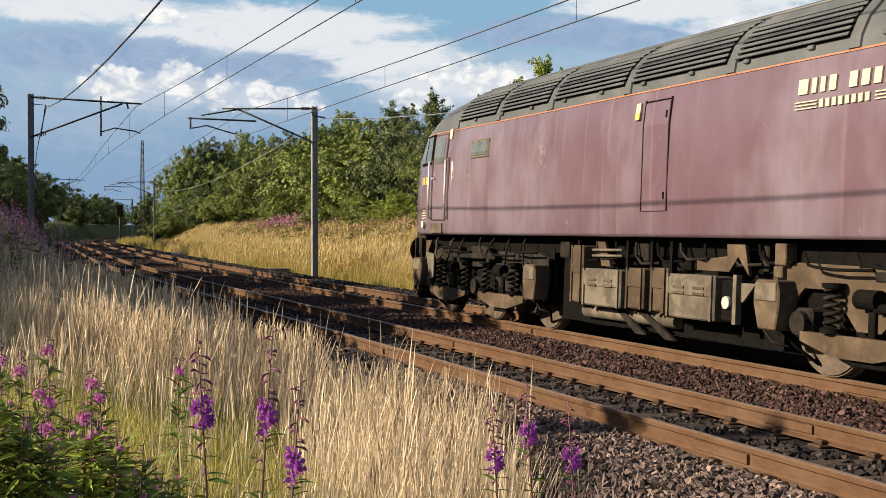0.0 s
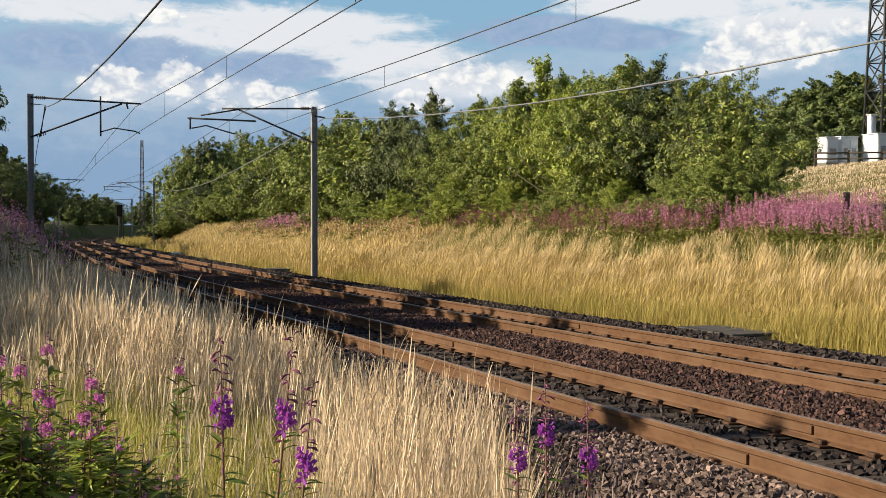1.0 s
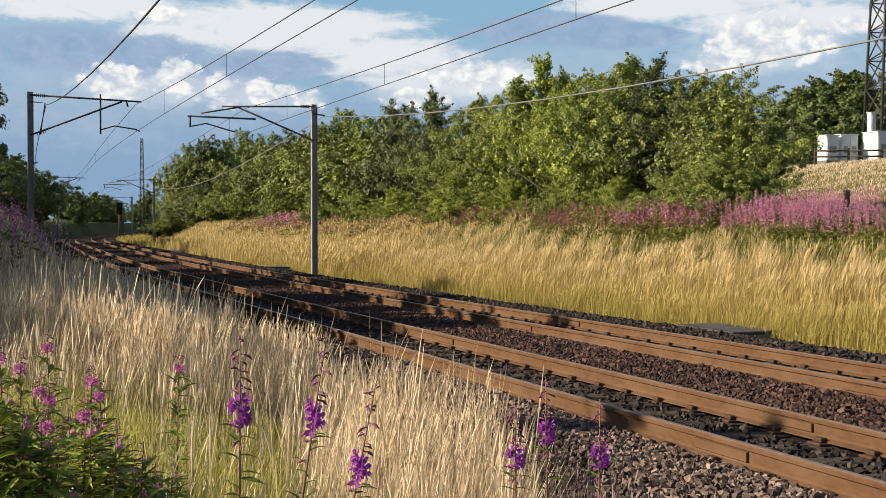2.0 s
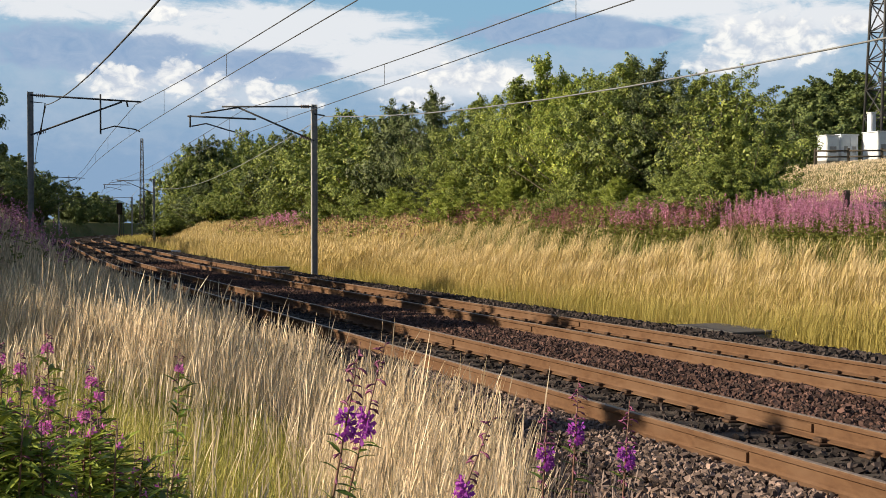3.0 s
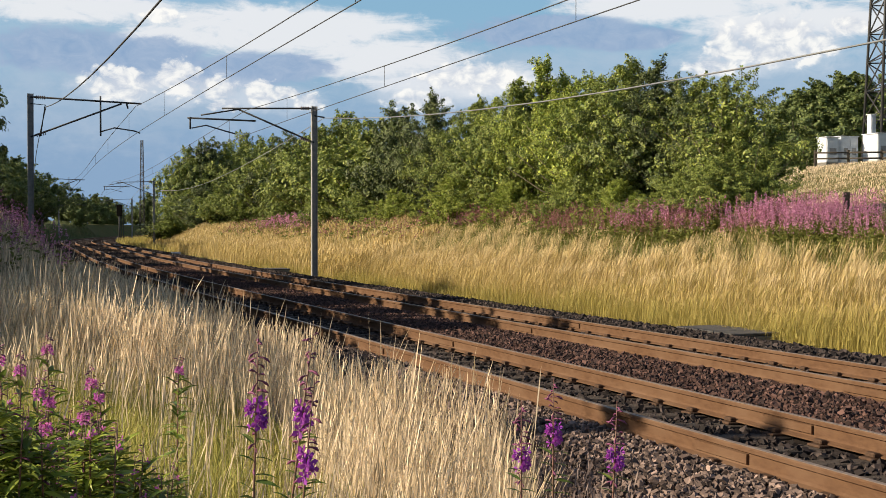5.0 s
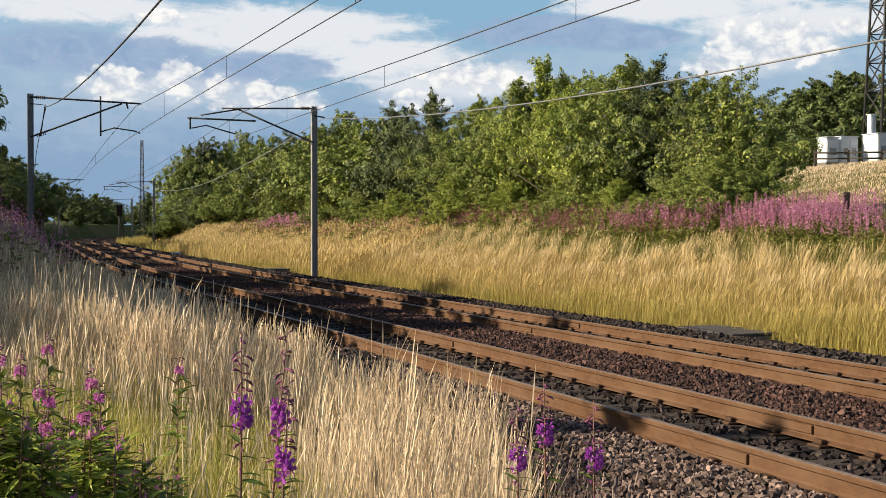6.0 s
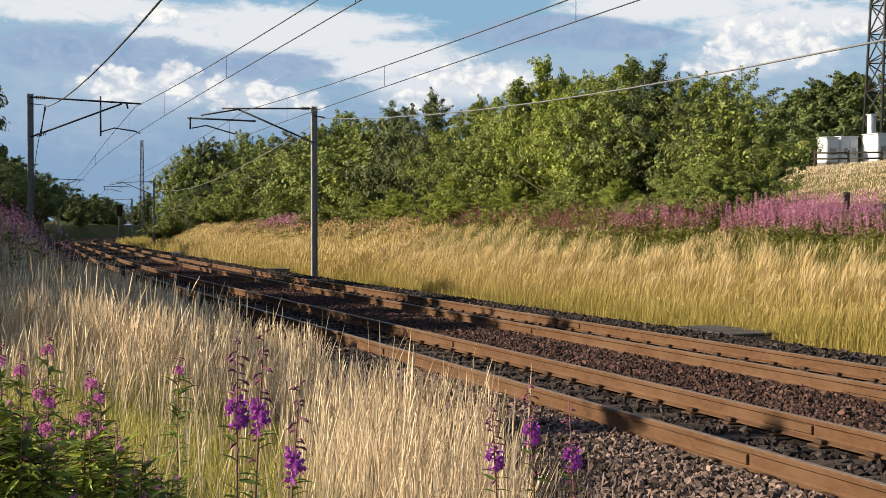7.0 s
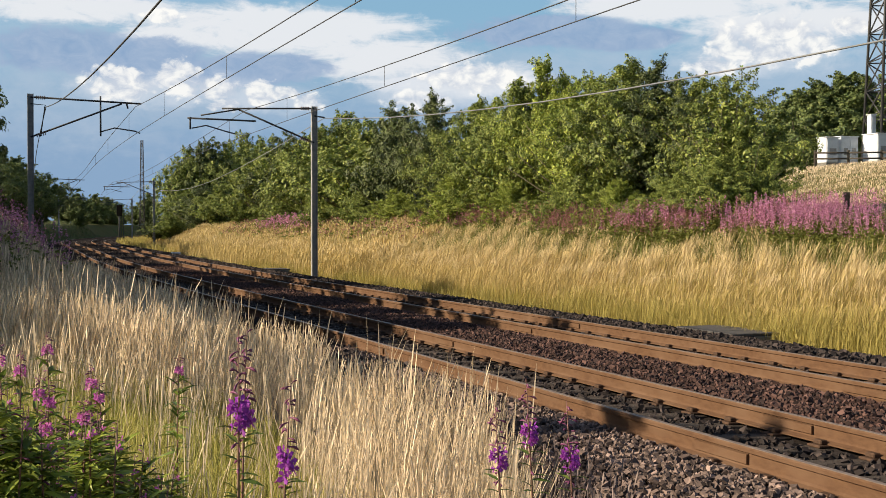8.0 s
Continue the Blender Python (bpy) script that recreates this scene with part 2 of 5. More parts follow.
def disc(bm, centre, axis, radius, depth, sides=20, bevel=0.0):
    q = Vector(axis).to_track_quat("Z", "Y").to_matrix().to_4x4()
    made = bmesh.ops.create_cone(bm, cap_ends=True, segments=sides, radius1=radius, radius2=radius, depth=depth, matrix=Matrix.Translation(centre) @ q)
    if bevel:
        bmesh.ops.bevel(bm, geom=[e for e in {e for v in made["verts"] for e in v.link_edges} if len(e.link_faces) == 2 and any(len(f.verts) > 4 for f in e.link_faces)], offset=bevel, segments=2, affect="EDGES")
    return bm


# ---- the line of the railway ----
# s runs along the near track away from the camera, off to its right; z = 0 on the lower rail
S_ALL = np.arange(-320.0, 900.0, 0.5)


def heading(s):
    c = np.clip(s, -25.0, 66.0)
    h = 0.36737 + 0.000164791 * c - 3.61457e-05 * c ** 2 / 2 + 3.86509e-07 * c ** 3 / 6
    # nearly straight for a stretch, then round the bend to the right
    return h + 0.0001 * np.clip(s - 66.0, 0, 59) - 0.002 * np.clip(s - 125.0, 0, 75) - 0.001 * np.clip(s - 200.0, 0, 200)


def integrate():
    hd = heading(S_ALL)
    dx, dy = -np.sin(hd), np.cos(hd)
    X = np.concatenate([[0], np.cumsum((dx[1:] + dx[:-1]) / 4)])
    Y = np.concatenate([[0], np.cumsum((dy[1:] + dy[:-1]) / 4)])
    i0 = np.argmin(abs(S_ALL))
    return X + 2.68443 - X[i0], Y + 10 - Y[i0]


LINE_X, LINE_Y = integrate()
FAR_TRACK, CANT = 3.35, 0.056


def plan(s, off):
    """World x, y of a place along and beside the line; arrays or numbers."""
    h = heading(np.asarray(s, dtype=float))
    return np.interp(s, S_ALL, LINE_X) + np.cos(h) * off, np.interp(s, S_ALL, LINE_Y) + np.sin(h) * off


def at(s, off, z=0.0):
    x, y = plan(s, off)
    return Vector((float(x), float(y), z))


def ease(v, lo, hi):
    t = np.clip((np.asarray(v, dtype=float) - lo) / (hi - lo), 0, 1)
    return t * t * (3 - 2 * t)


def ground_z(s, off):
    s, off = np.asarray(s, dtype=float), np.asarray(off, dtype=float)
    inside = (1 - ease(abs(off), 0.72, 0.95)) + (1 - ease(abs(off - FAR_TRACK), 0.72, 0.95))
    z = -0.140 - 0.095 * inside - 0.30 * ease(off, 5.0, 7.0) - 0.28 * (1 - ease(off, -2.7, -1.5))
    # far bank, then the field that climbs behind it
    z = z + 0.08 * ease(off, 7, 8) + 2.0 * ease(off, 7.4, 14.5) + (3.95 - 2.4 * ease(s, 60, 110)) * ease(off, 15, 46)
    # near verge, and the bank that climbs beside the line further on
    z = z + 0.50 * (1 - ease(off, -5.5, -2.6)) + (1.9 * ease(s, 9, 24) + 0.5 * ease(s, 60, 100)) * (1 - ease(off, -7.4, -3.5))
    rough = (np.sin(s * 0.9 + off * 1.7) + np.sin(s * 2.3 - off * 1.1) * 0.6 + np.sin(off * 3.1 + s * 0.37) * 0.5) * 0.03
    out = np.clip(np.maximum(-2.7 - off, off - 6.2), 0, 1)
    return z + rough * out


def standing(s, off, sink=0.0):
    return at(s, off, float(ground_z(s, off)) - sink)


def make_ground():
    ss = np.concatenate([[-320, -200, -120, -80, -50, -30], np.arange(-20, 60, 0.5), np.arange(60, 160, 2), [165, 175, 190, 210, 240, 280, 340, 420, 520, 640, 760, 890]])
    oo = np.concatenate([[-900, -500, -250, -120, -60, -40, -28, -20, -16, -13, -11], np.arange(-9.5, 20, 0.25), [21, 23, 26, 30, 35, 41, 48, 60, 90, 150, 260, 420, 640, 900]])
    Sg, Og = np.meshgrid(ss, oo, indexing="ij")
    x, y = plan(Sg, Og)
    z = ground_z(Sg, Og)
    n, k = Sg.shape
    idx = np.arange(n * k).reshape(n, k)
    faces = np.stack([idx[:-1, :-1], idx[:-1, 1:], idx[1:, 1:], idx[1:, :-1]], -1).reshape(-1, 4)
    me = mesh_np("ground", np.stack([x, y, z], -1).reshape(-1, 3), faces, (M_SOIL, M_SHADED_BED), True)
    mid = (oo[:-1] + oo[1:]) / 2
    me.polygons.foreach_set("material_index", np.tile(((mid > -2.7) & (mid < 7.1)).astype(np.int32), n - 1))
    tagged(new("ground", me), "rough meadow ground with banks and a ballast bed coloured as shade between stones", "ground", kind="structure")


make_ground()


# ---- tracks ----
def sweep(name, profile, path, material, parent=None, label="", smooth_faces=False):
    """A closed profile (across, up) carried along rows of (s, off, z, lean)."""
    rows = [(s, np.array([[o + a, z + u + lean * a] for a, u in profile])) for s, o, z, lean in path]
    verts = []
    for s, pr in rows:
        x, y = plan(np.full(len(pr), s), pr[:, 0])
        verts.append(np.stack([x, y, pr[:, 1]], -1))
    k, n = len(profile), len(rows)
    idx = np.arange(n * k).reshape(n, k)
    nxt = np.roll(idx, -1, 1)
    faces = np.stack([idx[:-1], idx[1:], nxt[1:], nxt[:-1]], -1).reshape(-1, 4)
    if k == 4:
        faces = np.concatenate([faces, idx[:1], idx[-1:, ::-1]])
    return part_np(name, np.concatenate(verts), faces, material, parent, label, smooth_faces)


# flat-bottom rail, 180 mm high, head 70 mm, foot 140 mm; the running table is its own strip
RAIL = ((-0.070, -0.180), (-0.070, -0.168), (-0.020, -0.150), (-0.010, -0.132), (-0.010, -0.052), (-0.034, -0.040), (-0.036, -0.012), (-0.028, -0.002),
        (0.028, -0.002), (0.036, -0.012), (0.034, -0.040), (0.010, -0.052), (0.010, -0.132), (0.020, -0.150), (0.070, -0.168), (0.070, -0.180))
TABLE = ((-0.028, -0.003), (-0.022, 0.001), (0.022, 0.001), (0.028, -0.003))
FISHPLATE = ((-0.034, -0.128), (-0.034, -0.058), (-0.011, -0.054), (-0.011, -0.134))
RAIL_S = np.concatenate([np.arange(-300, -20, 10), np.arange(-20, 60, 0.5), np.arange(60, 330, 2)])


def make_track(off, label):
    track = tagged(new("railway_track"), label, "track", "running lines", "structure")
    for side in (-0.7525, 0.7525):
        z = CANT if side < 0 else 0.0
        rows = [(s, off + side, z, 0.0) for s in RAIL_S]
        rail = sweep("rail", RAIL, rows, M_RAIL_RUST, track, "rust-brown steel rail")
        sweep("running_table", TABLE, rows, M_RAIL_TOP, rail, "polished rail top")
        for joint in (-0.4, 8.1, 26.5, 44.8):
            j = joint + (1.2 if side > 0 else 0.0) + 0.7 * off
            sweep("fishplate", FISHPLATE, [(j + d, off + side, z, 0.0) for d in (-0.36, 0.0, 0.36)], M_RAIL_RUST, rail, "bolted joint plate")
    sleeper = boxes((-1.3, 1.3, -0.125, 0.125, -0.13, 0.0), bevel=0.012)
    me = bpy.data.meshes.new("sleeper")
    sleeper.to_mesh(me), sleeper.free()
    me.materials.append(M_SLEEPER)
    ch = boxes((-0.17, 0.17, -0.085, 0.085, 0.0, 0.026), (-0.13, -0.06, -0.055, 0.055, 0.026, 0.066), (0.06, 0.13, -0.055, 0.055, 0.026, 0.066), bevel=0.008)
    chair = bpy.data.meshes.new("rail_chair")
    ch.to_mesh(chair), ch.free()
    chair.materials.append(M_IRON)
    lean = math.atan2(CANT, 1.505)
    for i in range(260):
        s = -9 + i * 0.66 + random.uniform(-0.02, 0.02)
        h = float(heading(s))
        m = Matrix.Translation(at(s, off, CANT / 2 - 0.208)) @ Matrix.Rotation(h, 4, "Z") @ Matrix.Rotation(lean, 4, "Y")
        sl = child(new("sleeper", me), track)
        sl.matrix_basis = m
        if i < 120:
            for side in (-0.7525, 0.7525):
                c = child(new("rail_chair", chair), sl)
                c.matrix_basis = Matrix.Translation((side, 0, 0.0))


make_track(0.0, "rusty curved railway track on dark ballast, nearer the verge")
make_track(FAR_TRACK, "rusty curved railway track on dark ballast, below the far bank")


def ballast():
    """Broken stones, each a lumpy eight-cornered piece, laid as beds of uncountable gravel."""
    rng = np.random.default_rng(3)
    base = np.array([[x, y, z] for x in (-1, 1) for y in (-1, 1) for z in (-1, 1)], dtype=float)
    quads = np.array([[0, 1, 3, 2], [4, 6, 7, 5], [0, 4, 5, 1], [2, 3, 7, 6], [0, 2, 6, 4], [1, 5, 7, 3]])

    def bed(name, label, material, spots, size):
        n = len(spots)
        corner = base[None] * (0.5 + 0.5 * rng.random((n, 8, 3)))
        q = rng.normal(size=(n, 4))
        q /= np.linalg.norm(q, axis=1, keepdims=True)
        w, x, y, z = q.T
        R = np.stack([1 - 2 * (y * y + z * z), 2 * (x * y - z * w), 2 * (x * z + y * w), 2 * (x * y + z * w), 1 - 2 * (x * x + z * z), 2 * (y * z - x * w),
                      2 * (x * z - y * w), 2 * (y * z + x * w), 1 - 2 * (x * x + y * y)], -1).reshape(n, 3, 3)
        sz = size * (0.6 + 0.8 * rng.random((n, 1, 3))) * (0.7 + 0.6 * rng.random((n, 1, 1)))
        v = np.einsum("nij,nkj->nki", R, corner * sz) + spots[:, None]
        f = (quads[None] + 8 * np.arange(n)[:, None, None]).reshape(-1, 4)
        tagged(part_np(name, v.reshape(-1, 3), f, material), label, "gravel", kind="stuff")

    def spots(n, s0, s1, bands, lift=0.0, near=1.6):
        s = s0 + (s1 - s0) * rng.random(n) ** near
        b = np.array(bands)
        w = (b[:, 1] - b[:, 0]) / (b[:, 1] - b[:, 0]).sum()
        pick = rng.choice(len(b), n, p=w)
        o = b[pick, 0] + (b[pick, 1] - b[pick, 0]) * rng.random(n)
        x, y = plan(s, o)
        z = ground_z(s, o) + lift + 0.05 * rng.random(n)
        return np.stack([x, y, z], -1)

    bed("ballast_gravel", "brown angular ballast stones between the tracks", M_STONE, spots(60000, -9, 60, ((0.84, 2.52),), 0.01), 0.023)
    bed("ballast_gravel", "dark ballast stones inside the rails", M_STONE_DARK, spots(32000, -9, 60, ((-0.62, 0.62), (2.7, 4.0)), -0.01), 0.027)
    bed("ballast_gravel", "pale dusty ballast stones along the verge", M_STONE_PALE, spots(44000, -10, 9, ((-2.8, -0.84),), 0.01, 1.2), 0.020)
    bed("ballast_gravel", "dark ballast stones beside the verge", M_STONE_DARK, spots(7000, 6, 55, ((-2.5, -0.84),), 0.01, 1.4), 0.036)
    bed("ballast_gravel", "blue-grey ballast stones on the far shoulder", M_STONE_DARK, spots(34000, 0, 90, ((4.2, 7.0),), 0.02), 0.036)
    bed("ballast_gravel", "dark ballast stones round the distant bend", M_STONE_DARK, spots(20000, 50, 190, ((-2.4, -0.84), (-0.6, 0.6), (0.84, 2.5), (2.7, 4.0), (4.2, 6.8)), 0.01, 1.2), 0.055)


ballast()


# ---- overhead line ----
def mast_on(name, s, off, reach, top, arm_z, low_z, label):
    """A steel mast with a top bar, a slanting strut, a drop tube and a steady arm that reaches over the track (reach: across, signed)."""
    base = standing(s, off, 0.15)
    h = float(heading(s))
    mast = tagged(new(name), label, "mast", "overhead line masts")
    mast.matrix_basis = Matrix.Translation(base) @ Matrix.Rotation(h, 4, "Z")
    H, g = top - base.z, -base.z
    bm = boxes((-0.095, 0.095, -0.008, 0.008, 0, H), (-0.11, -0.095, -0.10, 0.10, 0, H), (0.095, 0.11, -0.10, 0.10, 0, H))
    part("post", bm, M_STEEL, mast)
    part("base_plate", boxes((-0.2, 0.2, -0.2, 0.2, 0.0, 0.2), bevel=0.02), M_SLEEPER, mast, "concrete footing")
    sg = 1 if reach > 0 else -1
    part("top_bar", bar([(0, 0, arm_z + g), (reach, 0, arm_z + g - 0.12)], 0.035), M_DARKSTEEL, mast)
    part("strut", bar([(0, 0, low_z + g), (reach * 0.82, 0, arm_z + g - 0.14)], 0.035), M_DARKSTEEL, mast)
    for z, x in ((arm_z, 0.22), (low_z + 0.08, 0.24)):
        bm = bmesh.new()
        for k in range(5):
            disc(bm, (sg * (x + k * 0.07), 0, z + g - 0.01 + (0.07 * k * 0.32 if z < arm_z else 0)), (1, 0, 0), 0.07, 0.03, 10)
        part("insulator", bm, M_PORCELAIN, mast, "ribbed brown insulator")
    return mast, g


def near_mast(s, off, label, k=1.0):
    mast, g = mast_on("catenary_mast", s, off, 4.0 * k, 6.62, 6.50, 5.02, label)
    x = 2.5 * k
    part("drop_tube", bar([(x, 0, 6.62 + g), (x, 0, 5.12 + g)], 0.035), M_DARKSTEEL, mast)
    part("steady_arm", bar([(x, 0, 5.28 + g), (x + 0.5, 0, 5.44 + g), (x + 1.25, 0, 5.34 + g), (x + 1.45, 0, 5.26 + g)], 0.026), M_DARKSTEEL, mast)
    part("hook", bar([(3.45 * k, 0, 6.4 + g), (3.5 * k, 0, 6.18 + g)], 0.035), M_DARKSTEEL, mast)
    part("feeder_bracket", bar([(0, 0, 6.25 + g), (0.52, 0, 6.22 + g), (0.35, 0, 5.05 + g)], 0.022), M_DARKSTEEL, mast)
    return mast


def far_mast(s, off, label, top=6.42):
    d = top - 6.42
    mast, g = mast_on("catenary_mast", s, off, -3.6, top, 6.34 + d, 5.0 + d, label)
    part("lower_bar", bar([(-2.3, 0, 5.78 + d + g), (-4.9, 0, 5.82 + d + g)], 0.035), M_DARKSTEEL, mast)
    part("drop_tube", bar([(-4.8, 0, 5.86 + d + g), (-4.8, 0, 5.4 + d + g)], 0.035), M_DARKSTEEL, mast)
    part("steady_arm", bar([(-4.75, 0, 5.44 + d + g), (-4.2, 0, 5.56 + d + g), (-3.4, 0, 5.34 + d + g), (-3.1, 0, 5.27 + d + g)], 0.026), M_DARKSTEEL, mast)
    part("stay", bar([(-2.9, 0, 6.22 + d + g), (-4.4, 0, 5.94 + d + g)], 0.03), M_DARKSTEEL, mast)
    part("feeder_bracket", bar([(0, 0, 6.05 + d + g), (0.42, 0, 6.0 + d + g)], 0.03), M_DARKSTEEL, mast)
    return mast


far_mast(38.6, 6.35, "grey steel catenary mast standing on the far ballast edge")
far_mast(118.0, 7.8, "distant grey steel catenary mast at the end of the lit bank")
far_mast(196.0, 6.6, "very distant catenary mast beside the bend")
near_mast(39.5, -4.15, "grey steel catenary mast rising from the fireweed bank")
near_mast(117.0, -2.9, "distant catenary mast in front of the shaded trees")
near_mast(195.0, -4.6, "very distant catenary mast beside the bend")
far_mast(-24.0, 6.35, "grey steel catenary mast beside the far track")
near_mast(-24.0, -7.4, "grey steel catenary mast behind the verge", 1.6)


def wire(name, off, supports, sag, radius, label, top, material=None, drops=None):
    """One wire from support to support, with its sag; drops: (other height, spacing) hangs droppers down to the contact wire."""
    bm = bmesh.new()
    pts = []
    for a, b in zip(supports, supports[1:]):
        for i in range(16):
            u = i / 16
            s = a + (b - a) * u
            pts.append((s, top - sag * 4 * u * (1 - u)))
    pts.append((supports[-1], top))
    tube(bm, [at(s, off, z) for s, z in pts], radius, 5)
    ob = part(name, bm, material or M_WIRE)
    if drops:
        low, gap = drops
        for s in np.arange(supports[0] + 3, 150, gap):
            z = np.interp(s, [p[0] for p in pts], [p[1] for p in pts])
            part("dropper", bar([at(s, off, z), at(s, off, low)], 0.006, 4), M_WIRE, ob)
    return tagged(ob, label, "wire", "overhead wires")


SPANS = (-24.0, 39.0, 117.0, 195.0)
wire("contact_wire", -0.42, SPANS, 0.02, 0.011, "thin dark contact wire over the near track", 5.2)
wire("catenary_wire", -0.42, SPANS, 0.62, 0.012, "thin dark catenary wire with droppers over the near track", 6.22, drops=(5.2, 10.4))
wire("contact_wire", 3.75, SPANS, 0.02, 0.011, "thin dark contact wire over the far track", 5.26)
wire("catenary_wire", 3.75, SPANS, 0.56, 0.012, "thin dark catenary wire with droppers over the far track", 6.22, drops=(5.26, 10.6))
wire("feeder_wire", 6.75, (-26.0, 38.6, 118.0, 196.0), 1.5, 0.017, "pale sagging return wire along the far masts", 5.98, M_PALEWIRE)
wire("feeder_wire", -3.6, (-24.0, 39.5, 117.0, 195.0), 1.35, 0.017, "dark sagging return wire along the near masts", 6.15)


# ---- trees ----
def leaf_cards(rng, centres, spread, count, size, up=0.45, heart=None):
    """count leaves round each centre, flat diamonds that face outwards and up, as leaves turn to the light."""
    n = len(centres) * count
    c = np.repeat(centres, count, 0)
    d = rng.normal(size=(n, 3))
    d /= np.linalg.norm(d, axis=1, keepdims=True)
    r = np.repeat(spread, count)[:, None] * (0.35 + 0.65 * rng.random((n, 1)))
    p = c + d * r * np.array([1, 1, 0.75])
    face = d * 0.8 + rng.normal(size=(n, 3)) * 0.42 + np.array([0, 0, up])
    if heart is not None:
        out = c - heart
        face += 0.55 * out / np.maximum(np.linalg.norm(out, axis=1, keepdims=True), 0.1)
    face /= np.linalg.norm(face, axis=1, keepdims=True)
    a = np.cross(face, rng.normal(size=(n, 3)))
    a /= np.linalg.norm(a, axis=1, keepdims=True)
    b = np.cross(face, a)
    sz = size * (0.6 + 0.8 * rng.random((n, 1)))
    fold = face * sz * 0.16
    v = np.stack([p - a * sz, p + b * sz * 0.58 + fold, p + a * sz, p - b * sz * 0.58 + fold], 1)
    return v.reshape(-1, 3), np.arange(4 * n).reshape(-1, 4)


def tree(seed, H, R, leaf_mat, label, name="tree", clumps=60, leaves=130, size=0.07, trunks=1, open_top=0.0, low=0.08, category="tree", sprays=0):
    """A tree at the origin: tapered stems, limbs out to the clumps, a broken crown of small leaves, and sprays that stand out of it."""
    rng = np.random.default_rng(seed)
    ob = tagged(new(name), label, category)
    cen, spr = [], []
    while len(cen) < clumps:
        u = rng.normal(size=3)
        u /= np.linalg.norm(u)
        k = rng.random() ** 0.33
        z = H * (low + (1 - low) * (0.5 + 0.48 * u[2] * k))
        f = z / H
        prof = (0.62 + 0.5 * math.sin(math.pi * min(1, f * 0.95))) * (1 - 0.75 * max(0, f - 0.62) / 0.38)
        wob = 1 + 0.25 * math.sin(3 * math.atan2(u[1], u[0]) + seed) + 0.2 * rng.normal()
        cen.append((u[0] * R * k * prof * wob, u[1] * R * k * prof * wob, z))
        spr.append(R * rng.uniform(0.06, 0.155) * (1 - open_top * max(0, f - 0.5)))
    cen, spr = np.array(cen), np.array(spr)
    bm = bmesh.new()
    for t in range(trunks):
        lean = Vector((rng.normal() * R * 0.16, rng.normal() * R * 0.16, H * 0.62))
        foot = Vector((rng.normal() * 0.25 * (trunks > 1), rng.normal() * 0.25 * (trunks > 1), -0.2))
        stem = [foot, foot + lean * 0.3 + Vector((rng.normal() * 0.08, rng.normal() * 0.08, 0)), foot + lean * 0.65, foot + lean]
        r0 = 0.018 * H / math.sqrt(trunks) + 0.02
        tube(bm, stem, [r0 * 1.3, r0, r0 * 0.7, r0 * 0.3], 7)
        for c in cen[t::trunks][: 34 // trunks + 6]:
            q = Vector(c)
            f = min(0.95, max(0.12, q.z / H * 0.75))
            a = foot + lean * f
            mid = a.lerp(q, 0.5) + Vector((0, 0, -0.06 * H * (1 - f)))
            tube(bm, [a, mid, q], [r0 * 0.42, r0 * 0.26, r0 * 0.08], 4)
    heart = np.array([0, 0, H * 0.42])
    sets = [leaf_cards(rng, cen, spr, leaves, size, heart=heart),
            leaf_cards(rng, cen * np.array([0.72, 0.72, 0.90]), spr * 1.2, 26, size * 1.9),
            leaf_cards(rng, cen * np.array([0.42, 0.42, 0.80]), spr * 1.8, 22, size * 2.4)]      # the shaded inner foliage
    # leafy twigs that arch out of the upper crown
    high = np.argsort(-(cen[:, 2] + rng.normal(size=clumps) * 0.12 * H))[:sprays]
    for c in cen[high]:
        away = c - heart
        away = away / np.linalg.norm(away) + np.array([0, 0, 0.25]) + rng.normal(size=3) * 0.55
        away *= H * rng.uniform(0.05, 0.12) / np.linalg.norm(away)
        droop = np.array([rng.normal() * 0.02, rng.normal() * 0.02, -0.025]) * H
        along = [c + away * w + droop * w * w for w in np.linspace(0, 1, 8)]
        tube(bm, [Vector(q) for q in along[::2]] + [Vector(along[-1])], [0.012, 0.010, 0.008, 0.005, 0.003], 3)
        sets.append(leaf_cards(rng, np.array(along), np.linspace(0.14, 0.05, 8) * R * 0.55, max(5, leaves // 16), size))
    part("trunk", bm, M_BARK, ob, "bare grey-brown stems and limbs")
    shift = np.cumsum([0] + [len(v) for v, f in sets])
    part_np("crown", np.concatenate([v for v, f in sets]), np.concatenate([f + k for (v, f), k in zip(sets, shift)]), leaf_mat, ob)
    return ob


def place(ob, x, y, z, turn, k=1.0, kz=None):
    ob.scale = (k, k, kz or k)
    ob.matrix_basis = Matrix.Translation((x, y, z)) @ Matrix.Rotation(turn, 4, "Z") @ Matrix.Diagonal((k, k, kz or k, 1))
    return ob


def copied(ob, x, y, z, turn, k, kz=None, label=""):
    o = copy_thing(ob, pose(0, 0, 0))
    place(o, x, y, z, turn, k, kz)
    return tagged(o, label) if label else o


